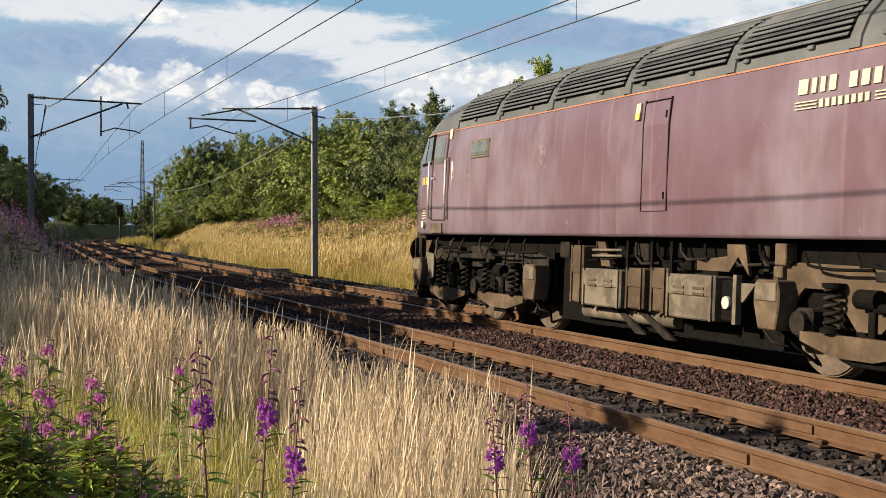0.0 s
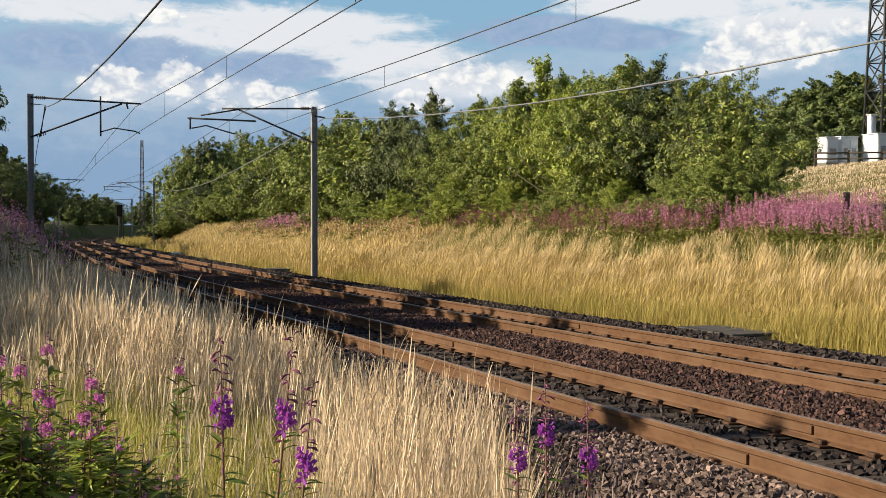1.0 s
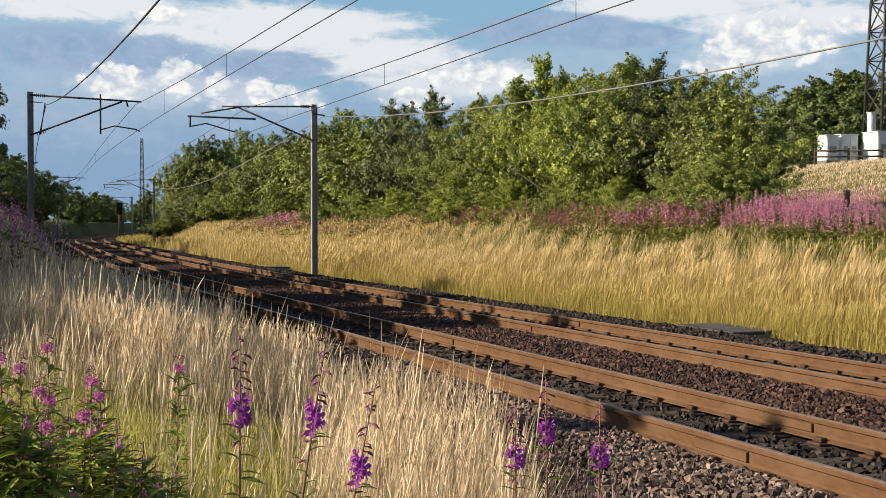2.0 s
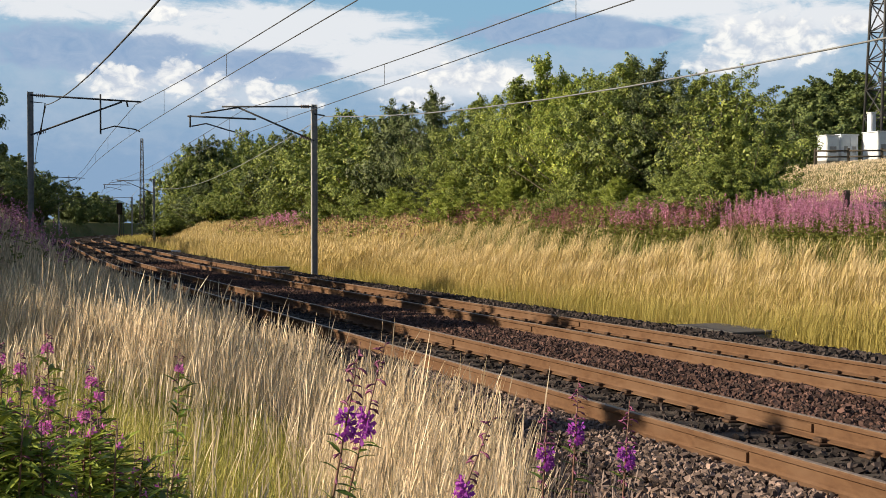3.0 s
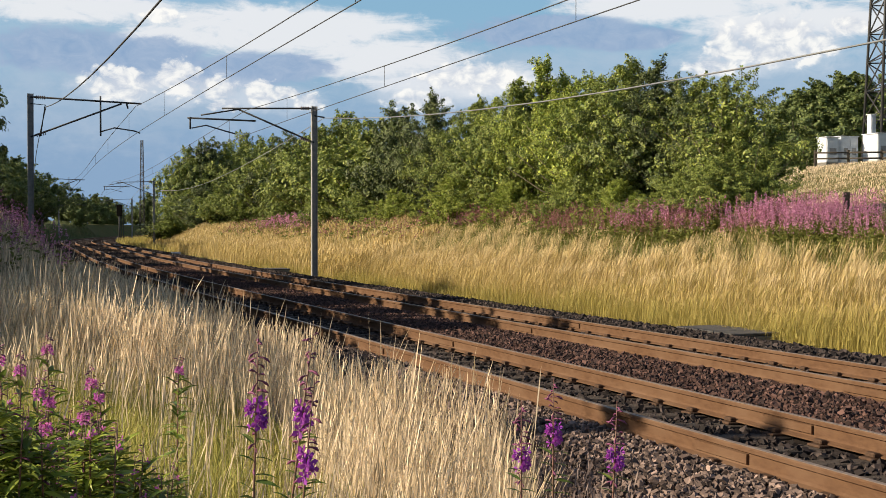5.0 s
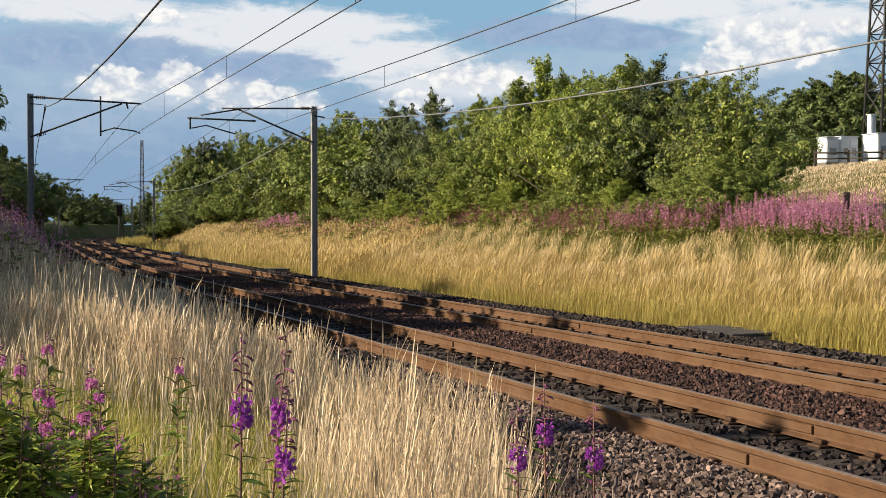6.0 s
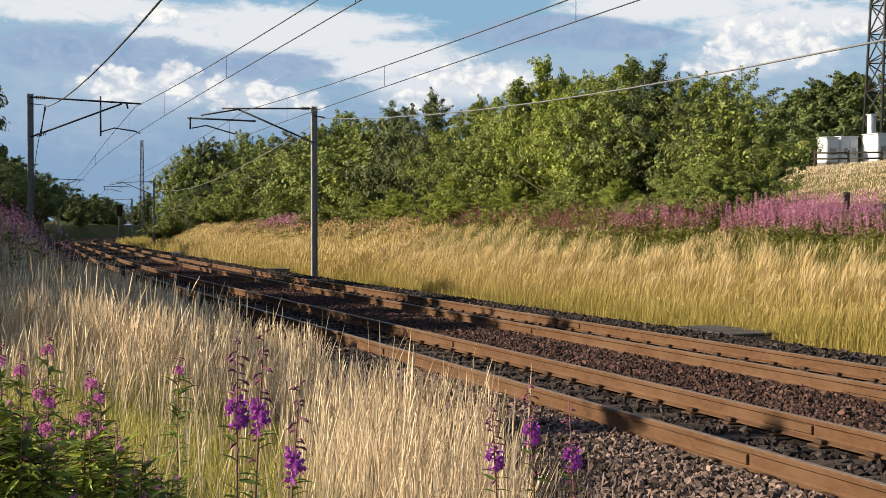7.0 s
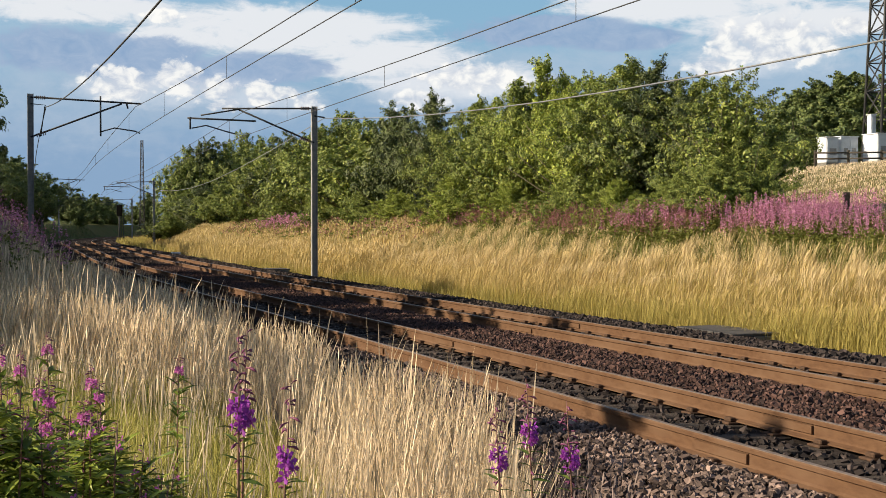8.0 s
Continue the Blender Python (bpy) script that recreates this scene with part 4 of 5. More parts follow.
def on_side(x0, x1, z0, z1, proud=0.012, depth=0.03, bevel=0.0):
    """A thin plate on the near side of the body."""
    bm = bmesh.new()
    box(bm, x0, x1, -HALF - 0.016 - proud, -HALF + depth, z0, z1, bevel)
    if z0 < 2.85 and z1 > 2.95:
        bmesh.ops.bisect_plane(bm, geom=bm.verts[:] + bm.edges[:] + bm.faces[:], plane_co=(0, 0, 2.9), plane_no=(0, 0, 1))
    for v in bm.verts:
        e = min(v.co.x, LOCO_L - v.co.x)
        v.co.y += 0.10 * HALF * max(0.0, 1 - e / 1.3) ** 1.6
        if v.co.z > 2.9:
            v.co.y += 0.10 * (v.co.z - 2.9)
        if v.co.z > 2.72 and e < 1.0:
            v.co.x += 0.42 * (v.co.z - 2.72) / 0.7 * (1 - e)
    return bm


def louvre_panel(parent, x0, x1):
    """A roof grille: a black sheet for the shade in its well, sloping slats between ribs."""
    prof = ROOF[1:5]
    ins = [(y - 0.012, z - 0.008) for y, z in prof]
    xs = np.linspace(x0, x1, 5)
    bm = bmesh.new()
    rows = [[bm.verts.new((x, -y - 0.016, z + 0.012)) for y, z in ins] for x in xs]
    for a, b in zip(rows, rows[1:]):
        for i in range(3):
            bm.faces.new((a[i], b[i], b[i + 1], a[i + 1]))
    grille = part("roof_grille", bm, M_BLACK, parent, "louvred grille with a black sheet as its shaded well")
    n = 9
    for k in range(n):
        u = (k + 0.5) / n * 3
        i, w = int(u), u - int(u)
        y, z = prof[i][0] * (1 - w) + prof[i + 1][0] * w, prof[i][1] * (1 - w) + prof[i + 1][1] * w
        bm = bmesh.new()
        q = [bm.verts.new((x, -y + dy, z + dz)) for x in (x0, x1) for dy, dz in ((-0.060, 0.0), (-0.040, 0.034), (-0.030, 0.030), (-0.050, -0.006))]
        for a in range(4):
            bm.faces.new((q[a], q[(a + 1) % 4], q[4 + (a + 1) % 4], q[4 + a]))
        bm.faces.new(q[3::-1]), bm.faces.new(q[4:])
        part("slat", bm, M_ROOFGREY, grille)
    return grille


def spring(parent, x, z0, z1, y, r=0.085):
    pts = [(x + math.cos(a) * r, y + math.sin(a) * r, z0 + (z1 - z0) * a / (math.tau * 5)) for a in np.linspace(0, math.tau * 5, 46)]
    part("coil_spring", bar(pts, 0.022, 5), M_DUSTBLACK, parent, "grimy coil spring")
    part("spring_seat", disc(disc(bmesh.new(), (x, y, z0 - 0.02), (0, 0, 1), 0.13, 0.05), (x, y, z1 + 0.02), (0, 0, 1), 0.12, 0.05), M_BLACK, parent)


def bogie(loco, c, frame_mat):
    """Three-axle bogie centred at local x = c."""
    b = child(new("bogie"), loco)
    fy = -1.16
    # frame: side beam with arched cut-outs
    out = [(-2.75, 1.12), (-2.3, 1.22), (-0.9, 1.2), (-0.3, 1.28), (0.3, 1.28), (0.9, 1.2), (2.3, 1.22), (2.75, 1.12), (2.75, 0.86), (2.45, 0.72), (2.2, 0.95), (1.75, 0.95), (1.35, 0.55), (1.0, 0.55), (0.55, 0.92),
           (-0.55, 0.92), (-1.0, 0.55), (-1.35, 0.55), (-1.75, 0.95), (-2.2, 0.95), (-2.45, 0.72), (-2.75, 0.86)]
    for sgn in (1, -1):
        bm = bmesh.new()
        f = bm.faces.new([bm.verts.new((c + x, fy * sgn, z)) for x, z in out])
        ext = bmesh.ops.extrude_face_region(bm, geom=[f])
        bmesh.ops.translate(bm, verts=[g for g in ext["geom"] if isinstance(g, bmesh.types.BMVert)], vec=(0, 0.06 * sgn, 0))
        bmesh.ops.recalc_face_normals(bm, faces=bm.faces)
        part("side_frame", bm, frame_mat, b, "brake-dusted steel frame")
    for dx in (-2.17, 0.0, 2.18):
        x = c + dx
        bm = bmesh.new()
        for sgn in (1, -1):
            disc(bm, (x, 0.77 * sgn, 0.57), (0, 1, 0), 0.57, 0.13, 36, 0.02)
            disc(bm, (x, 0.70 * sgn, 0.57), (0, 1, 0), 0.60, 0.03, 36)
            disc(bm, (x, 0.86 * sgn, 0.57), (0, 1, 0), 0.16, 0.08, 20)
        tube(bm, [(x, -0.9, 0.57), (x, 0.9, 0.57)], 0.09, 10)
        part("wheelset", bm, M_WHEEL, b, "worn steel wheels on an axle")
        part("axle_box", disc(boxes((x - 0.15, x + 0.15, -1.20, -0.98, 0.42, 0.74), bevel=0.03), (x, -1.22, 0.58), (0, 1, 0), 0.13, 0.10, 16), M_DUSTBLACK, b)
    for dx in (-1.62, 1.66, -0.45, 0.5):
        spring(b, c + dx, 0.56, 0.98, -1.24, 0.085 if abs(dx) > 1 else 0.06)
    # equalising beams, brake gear, pipes, sand boxes
    for x0, x1 in ((-2.1, -0.35), (0.25, 2.1)):
        bm = bmesh.new()
        v = [bm.verts.new((c + x, y, z)) for y in (-1.28, -1.20) for x, z in ((x0, 0.50), (x1, 0.50), (x1, 0.40), (x0 * 0.35 + x1 * 0.65, 0.27), (x0 * 0.7 + x1 * 0.3, 0.27), (x0, 0.40))]
        bm.faces.new(v[:6]), bm.faces.new(v[11:5:-1])
        for i in range(6):
            bm.faces.new((v[i], v[6 + i], v[6 + (i + 1) % 6], v[(i + 1) % 6]))
        bmesh.ops.recalc_face_normals(bm, faces=bm.faces)
        part("equalising_beam", bm, M_GRIME, b, "dust-brown steel beam")
    part("bolster_spring_plate", boxes((c - 0.95, c + 0.95, -1.30, -1.18, 1.06, 1.16), (c - 0.72, c - 0.6, -1.30, -1.18, 1.0, 1.26), (c + 0.6, c + 0.72, -1.30, -1.18, 1.0, 1.26), bevel=0.015), M_DUSTBLACK, b)
    for k in range(4):
        x = c + random.uniform(-2.2, 1.6)
        part("brake_pipe", bar([(x, -1.30, 1.33), (x + 0.1, -1.32, 1.2), (x + 0.22, -1.32, 1.15 + 0.03 * k), (x + 0.5, -1.32, 1.13 + 0.03 * k), (x + 1.1, -1.31, 1.14 + 0.03 * k)], 0.018, 5), M_BLACK, b)
    for dx in (-1.1, 1.08):
        part("brake_cylinder", disc(disc(bmesh.new(), (c + dx, -1.22, 0.88), (1, 0, 0), 0.10, 0.30, 14), (c + dx + 0.25, -1.22, 0.80), (1, 0, 0), 0.05, 0.3, 10), M_BLACK, b)
        part("brake_hanger", boxes((c + dx - 0.05, c + dx + 0.05, -1.2, -1.1, 0.25, 0.85), (c + dx - 0.25, c + dx + 0.25, -1.22, -1.12, 0.2, 0.3), bevel=0.01), M_BLACK, b)
    for dx in (-2.55, 2.55):
        bm = bmesh.new()
        w = 0.23
        v = [bm.verts.new((c + dx + sx * w * k, y, z)) for y in (-1.40, -1.14) for sx, k, z in ((-1, 0.8, 1.02), (1, 0.8, 1.02), (1, 1, 0.9), (1, 1, 0.76), (1, 0.75, 0.48), (-1, 0.6, 0.48), (-1, 1, 0.76), (-1, 1, 0.9))]
        bm.faces.new(v[:8]), bm.faces.new(v[15:7:-1])
        for i in range(8):
            bm.faces.new((v[i], v[8 + i], v[8 + (i + 1) % 8], v[(i + 1) % 8]))
        bmesh.ops.recalc_face_normals(bm, faces=bm.faces)
        bmesh.ops.bevel(bm, geom=bm.edges[:], offset=0.015, segments=1, affect="EDGES")
        box_ob = part("sand_box", bm, M_GRIME, b, "brown dusty sand box")
        part("filler_cover", boxes((c + dx - 0.19, c + dx + 0.19, -1.415, -1.392, 0.79, 0.99), bevel=0.01), M_PALEGRIME, box_ob, "pale grey filler cover")
        part("sand_pipe", bar([(c + dx, -1.2, 0.5), (c + dx + 0.1, -1.05, 0.3), (c + dx + (0.25 if dx < 0 else -0.25), -0.85, 0.12)], 0.02, 5), M_BLACK, b)
    # the long near-black sheet covers the upper wheels, standing in for shade
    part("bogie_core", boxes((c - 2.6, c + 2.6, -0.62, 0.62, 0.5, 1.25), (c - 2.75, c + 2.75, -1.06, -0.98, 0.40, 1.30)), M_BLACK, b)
    return b


def plate_box(loco, name, x0, x1, z0, z1, y, material, label, vents=0):
    ob = part(name, boxes((x0, x1, y, -0.7, z0, z1), bevel=0.02), material, loco, label)
    part("lid", boxes((x0 + 0.03, x1 - 0.03, y - 0.016, y - 0.001, (z0 + z1) / 2 + 0.02, z1 - 0.03), bevel=0.006), material, ob)
    for k in range(vents):
        xx = x0 + (x1 - x0) * (k + 0.7) / (vents + 0.4)
        part("vent", boxes((xx - 0.12, xx + 0.12, y - 0.028, y - 0.015, z1 - 0.17, z1 - 0.14), (xx - 0.12, xx + 0.12, y - 0.028, y - 0.015, z1 - 0.24, z1 - 0.21)), M_GRIME, ob)
    for xx in (x0 + 0.05, x1 - 0.05):
        part("strap", boxes((xx - 0.02, xx + 0.02, y - 0.022, y - 0.001, z0, z1)), material, ob)
    return ob


def make_loco():
    loco = tagged(new("locomotive"), "weathered maroon diesel locomotive with grey louvred roof", "locomotive")
    xs = [0, 0.25, 0.6, 1.0, 1.3, 2.0] + list(np.linspace(2.6, LOCO_L - 2.6, 16)) + [LOCO_L - d for d in (2.0, 1.3, 1.0, 0.6, 0.25, 0)]
    part("body", skin(SIDE, xs, True), M_MAROON, loco, "faded maroon bodyside with pale streaks and mauve patches for reflected sky")
    part("roof", skin(ROOF, xs, True), M_ROOFGREY, loco, "dusty dark grey roof")
    bm = bmesh.new()
    for x0, x1 in zip(xs[1:-2], xs[2:-1]):
        q = [bm.verts.new(body_at(x, -HALF + 0.05 - 0.008 + (0.003 if z > CANTRAIL else -0.003), z)) for x, z in ((x0, CANTRAIL - 0.011), (x1, CANTRAIL - 0.011), (x1, CANTRAIL + 0.009), (x0, CANTRAIL + 0.009))]
        bm.faces.new(q)
    part("waist_line", bm, M_ORANGE, loco, "thin orange lining along the cantrail")
    arcs = (2.20, 4.05, 6.05, 8.40, 10.80, 12.95, 15.2)
    for x in arcs:
        bm = bmesh.new()
        lo = [[bm.verts.new((x + dx, -y - d * 0.7, z + d * 0.6)) for y, z in ROOF] for dx, d in ((-0.09, 0.0), (-0.08, 0.03), (0.08, 0.03), (0.09, 0.0))]
        for ra, rb in zip(lo, lo[1:]):
            for q in range(len(ROOF) - 1):
                bm.faces.new((ra[q], ra[q + 1], rb[q + 1], rb[q]))
        part("roof_rib", bm, M_ROOFGREY, loco)
    for a, b in zip(arcs, arcs[1:-1]):
        louvre_panel(loco, a + 0.10, b - 0.10)
    part("roof_rail", bar([(2.4, -0.72, 4.10), (9, -0.70, 4.12), (15.5, -0.70, 4.12)], 0.03, 6), M_ROOFGREY, loco)
    for x in np.arange(3.0, 15, 1.15):
        part("lifting_lug", boxes((x, x + 0.10, -HALF + 0.03, -HALF + 0.11, 3.46, 3.51), bevel=0.01), M_ROOFGREY, loco)
    # cab side: window, door with its rails, lettering blocks
    win = part("cab_window", on_side(0.36, 1.16, 2.78, 3.36, 0.008, bevel=0.02), M_BLACK, loco, "black-framed cab window")
    part("pane", on_side(0.42, 0.66, 2.83, 3.31, 0.014), M_GLASS, win)
    part("pane", on_side(0.74, 1.10, 2.83, 3.31, 0.014), M_GLASS, win)
    # the door is not inset: a dark plate paints the recess's shade
    part("door_frame", on_side(1.215, 1.885, 1.725, 3.33, 0.004, bevel=0.01), M_SEAM, loco, "dark plate standing in for the shade round the door")
    door = part("cab_door", on_side(1.24, 1.86, 1.74, 3.31, 0.010, bevel=0.01), M_MAROON, loco)
    part("pane", on_side(1.34, 1.78, 2.78, 3.26, 0.016), M_GLASS, door)
    part("kick_plate", on_side(1.27, 1.83, 1.77, 2.0, 0.014), M_MAROON, door)
    part("handle", boxes((1.22, 1.36, -HALF - 0.06, -HALF - 0.02, 2.50, 2.53), bevel=0.006), M_CHROME, door)
    for x in (1.10, 1.95):
        # dark strip beside each rail, its shade put on as colour
        part("handrail_back", on_side(x + 0.01, x + 0.08, 1.74, 2.88, 0.006, bevel=0.012), M_SEAM, loco)
        part("handrail", bar([(x, -HALF + 0.02, 2.86), (x, -HALF - 0.06, 2.82), (x, -HALF - 0.06, 1.80), (x, -HALF + 0.02, 1.76)], 0.022, 8), M_CHROME, loco, "bright metal handrail")
    for i, x in enumerate((0.48, 0.58, 0.72, 0.80, 0.90)):
        part("number_bar", on_side(x, x + (0.07 if i < 4 else 0.03), 2.42, 2.56, 0.004), M_YELLOW, loco, "yellow number block")
    for k in range(4):
        part("data_bar", on_side(0.55, 0.80, 1.92 - k * 0.05, 1.94 - k * 0.05, 0.004), M_CREAM, loco, "small cream data bar")
    part("emblem", disc(bmesh.new(), (0.68, -HALF + 0.012, 1.66), (0, 1, 0), 0.07, 0.05, 20), M_CREAM, loco, "small round cream emblem")
    part("step_plate", on_side(1.16, 1.75, 1.50, 1.68, 0.012), M_PALEGRIME, loco, "worn metal step plate")
    part("corner_plate", on_side(1.93, 2.06, 3.22, 3.40, 0.006), M_CREAM, loco, "small cream plate by the roof")
    w2 = part("side_window", on_side(3.02, 3.84, 2.78, 3.12, 0.006, bevel=0.03), M_PALEGRIME, loco, "small rounded side window")
    part("pane", on_side(3.07, 3.79, 2.82, 3.08, 0.012, bevel=0.02), M_GLASS, w2)
    hatch = part("engine_door", on_side(8.97, 9.56, 1.80, 3.20, 0.008, bevel=0.006), M_MAROON, loco, "maroon engine room door")
    for z in (1.95, 2.98):
        part("hinge", on_side(9.50, 9.525, z, z + 0.09, 0.02), M_BLACK, hatch)
    for x in (8.945, 9.575):
        part("door_gap", on_side(x, x + 0.007, 1.80, 3.24, 0.009), M_SEAM, loco)
    part("door_gap", on_side(8.945, 9.582, 3.22, 3.227, 0.009), M_SEAM, loco)
    lab = part("warning_label", on_side(8.73, 8.84, 3.0, 3.22, 0.012), M_CREAM, loco, "cream and yellow warning label")
    part("label_band", on_side(8.73, 8.84, 3.0, 3.09, 0.017), M_YELLOW, lab)
    # owner's lettering as plain blocks
    for x0, x1 in ((12.12, 12.30), (12.34, 12.44), (12.48, 12.58), (12.62, 12.75), (12.93, 13.07), (13.11, 13.25), (13.29, 13.42), (13.46, 13.58), (13.62, 13.74)):
        part("lettering_block", on_side(x0 + 0.012, x1 - 0.012, 2.99, 3.15, 0.004), M_CREAM, loco, "cream lettering block")
    for x in np.arange(12.50, 13.28, 0.10):
        part("lettering_block", on_side(x, x + 0.06, 2.83, 2.915, 0.004), M_CREAM, loco, "cream lettering block")
    for x0, x1 in ((12.10, 12.46), (13.34, 13.78)):
        for z in (2.83, 2.865, 2.90):
            part("lettering_line", on_side(x0, x1, z, z + 0.012, 0.004), M_CREAM, loco)
    # headstock, buffers, underframe gear
    for x, sg in ((0, -1), (LOCO_L, 1)):
        part("headstock", boxes((min(x, x - sg * 0.5), max(x, x - sg * 0.5), -1.22, 1.22, 1.08, BODY_Z + 0.01), bevel=0.02), M_DUSTBLACK, loco)
        for y in (-0.88, 0.88):
            bf = part("buffer", tube(bmesh.new(), [(x, y, 1.16), (x + sg * 0.42, y, 1.16)], [0.14, 0.10], 16), M_RED, loco, "faded red buffer shank")
            part("buffer_head", disc(bmesh.new(), (x + sg * 0.46, y, 1.16), (1, 0, 0), 0.30, 0.05, 32, 0.012), M_BLACK, bf, "black round buffer head")
        part("snow_plough", boxes((x - 0.08 - sg * 0.05, x + 0.08 - sg * 0.05, -1.15, 1.15, 0.22, 0.75), bevel=0.03), M_BLACK, loco)
        part("step_frame", boxes((x - sg * 0.62 - 0.04, x - sg * 0.62 + 0.04, -1.34, -1.28, 0.35, 1.40), (x - sg * 0.30 - 0.03, x - sg * 0.30 + 0.03, -1.34, -1.28, 0.35, 1.40),
                                 (min(x - sg * 0.62, x - sg * 0.30), max(x - sg * 0.62, x - sg * 0.30), -1.36, -1.16, 0.36, 0.40), (min(x - sg * 0.62, x - sg * 0.30), max(x - sg * 0.62, x - sg * 0.30), -1.36, -1.16, 0.80, 0.84)), M_DUSTBLACK, loco)
    # the second box is a near-black fill for the shade under the body
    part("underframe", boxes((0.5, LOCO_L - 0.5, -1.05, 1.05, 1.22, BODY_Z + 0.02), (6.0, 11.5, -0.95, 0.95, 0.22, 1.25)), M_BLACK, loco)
    bogie(loco, 3.12, M_DUSTBLACK)
    bogie(loco, 14.30, M_GRIME)
    plate_box(loco, "battery_box", 7.28, 8.36, 0.50, 1.02, -1.30, M_PALEGRIME, "dusty grey battery box", 2)
    plate_box(loco, "end_panel", 6.86, 7.22, 0.52, 1.34, -1.28, M_GRIME, "brown steel end panel")
    plate_box(loco, "air_reservoir_box", 8.46, 8.92, 0.52, 1.06, -1.27, M_GRIME, "brown steel casing")
    plate_box(loco, "equipment_box", 9.10, 9.50, 0.52, 1.08, -1.27, M_GRIME, "brown steel casing")
    plate_box(loco, "fuel_filler_box", 9.56, 10.62, 0.48, 1.02, -1.31, M_PALEGRIME, "dusty buff equipment box", 2)
    g = part("gauge_housing", boxes((10.66, 11.02, -1.24, -0.7, 0.50, 0.98), bevel=0.02), M_BLACK, loco)
    part("gauge", disc(bmesh.new(), (10.80, -1.25, 0.72), (0, 1, 0), 0.075, 0.05, 24), M_GAUGE, g, "white round dial")
    part("guard_bar", boxes((10.98, 11.05, -1.30, -1.22, 0.48, 1.05)), M_PALEGRIME, loco)
    part("fuel_tank", bar([(6.9, -1.0, 0.40), (9.4, -1.0, 0.40)], 0.10, 14), M_PALEGRIME, loco)
    # bent bracket plates and struts above the boxes, and slanting struts below them
    def plate(name, outline, y0, y1, material):
        bm = bmesh.new()
        f = bm.faces.new([bm.verts.new((x, y0, z)) for x, z in outline])
        ext = bmesh.ops.extrude_face_region(bm, geom=[f])
        bmesh.ops.translate(bm, verts=[g for g in ext["geom"] if isinstance(g, bmesh.types.BMVert)], vec=(0, y1 - y0, 0))
        bmesh.ops.recalc_face_normals(bm, faces=bm.faces)
        return part(name, bm, material, loco)
    plate("bracket_plate", ((10.10, 1.08), (10.78, 1.08), (10.95, 1.26), (11.18, 1.04), (11.08, 1.40), (10.72, 1.40), (10.74, 1.26), (10.40, 1.23), (10.30, 1.17), (10.10, 1.20)), -1.22, -1.18, M_GRIME)
    plate("strut", ((7.50, 1.40), (7.72, 1.40), (7.90, 1.06), (7.64, 1.06)), -1.20, -1.16, M_GRIME)
    plate("gusset", ((0.50, 1.36), (0.98, 1.36), (0.62, 0.92), (0.50, 1.02)), -1.26, -1.22, M_GRIME)
    plate("ladder_plate", ((0.78, 1.14), (1.22, 1.10), (1.22, 0.66), (1.02, 0.62)), -1.30, -1.27, M_PALEGRIME)
    plate("frame_stay", ((8.5, 0.50), (8.72, 0.50), (9.5, 0.16), (9.25, 0.16)), -1.12, -1.08, M_DUSTBLACK)
    plate("frame_stay", ((7.9, 0.50), (8.1, 0.50), (8.75, 0.18), (8.5, 0.18)), -1.12, -1.08, M_DUSTBLACK)
    plate("guard_plate", ((11.05, 0.96), (11.34, 0.96), (11.10, 0.74), (11.05, 0.74)), -1.24, -1.20, M_PALEGRIME)
    for z in (1.20, 1.28):
        part("air_pipe", bar([(7.45, -1.24, z), (8.30, -1.24, z + 0.01)], 0.020, 6), M_PALEGRIME, loco)
    for x in (1.30, 2.10, 2.62, 3.35, 3.95, 4.6, 5.2):
        g, q = random.uniform(-0.25, 0.35), random.uniform(0.9, 1.2)
        part("hose", bar([(x, -1.24, 1.42), (x + 0.2 * g, -1.29, 1.34), (x + 0.6 * g, -1.31, q + 0.08), (x + g, -1.30, q), (x + 2.2 * g, -1.26, q + 0.06)], 0.018, 5), M_DUSTBLACK if x > 2.2 else M_GRIME, loco)
    for x in (0.80, 1.02, 5.55, 11.45):
        part("cable", bar([(x, -1.2, 0.75), (x + 0.05, -1.26, 0.5), (x + 0.22, -1.24, 0.34), (x + 0.4, -1.15, 0.30)], 0.016, 5), M_DUSTBLACK, loco)
    for x0, x1, z0, z1 in ((11.30, 11.42, 1.1, 1.42), (6.2, 6.5, 1.15, 1.4), (8.5, 8.8, 1.15, 1.4)):
        part("bracket", boxes((x0, x1, -1.14, -1.06, z0, z1), bevel=0.015), M_DUSTBLACK, loco)
    part("valve_box", boxes((11.66, 11.86, -1.24, -1.08, 1.18, 1.42), (11.62, 11.78, -1.22, -1.10, 1.04, 1.17), bevel=0.012), M_GRIME, loco)
    for k in range(9):
        x = 6.9 + k * 0.55
        z = 1.12 + 0.04 * (k % 3)
        part("pipe", bar([(x, -1.18, 1.40), (x + 0.05, -1.2, z + 0.1), (x + 0.2, -1.2, z), (x + 0.65, -1.2, z + 0.02)], 0.02, 5), M_DUSTBLACK if k % 2 else M_BLACK, loco)
    for k, x in enumerate((7.0, 8.42, 9.05, 9.53)):
        part("hanger", boxes((x - 0.03, x + 0.03, -1.24, -1.16, 0.5, 1.42)), M_BLACK, loco)
    return loco


LOCO = make_loco()


def loco_pose(s_tail):
    """The locomotive with its trailing headstock at s_tail on the far track, its bogies on the curve."""
    a, b = at(s_tail - 3.12, FAR_TRACK, CANT / 2), at(s_tail - 14.30, FAR_TRACK, CANT / 2)
    ax = (b - a).normalized()
    lean = math.atan2(CANT, 1.505)
    turn = math.atan2(ax.y, ax.x)
    return Matrix.Translation(a) @ Matrix.Rotation(turn, 4, "Z") @ Matrix.Rotation(-lean, 4, "X") @ Matrix.Translation((-3.12, 0, 0))


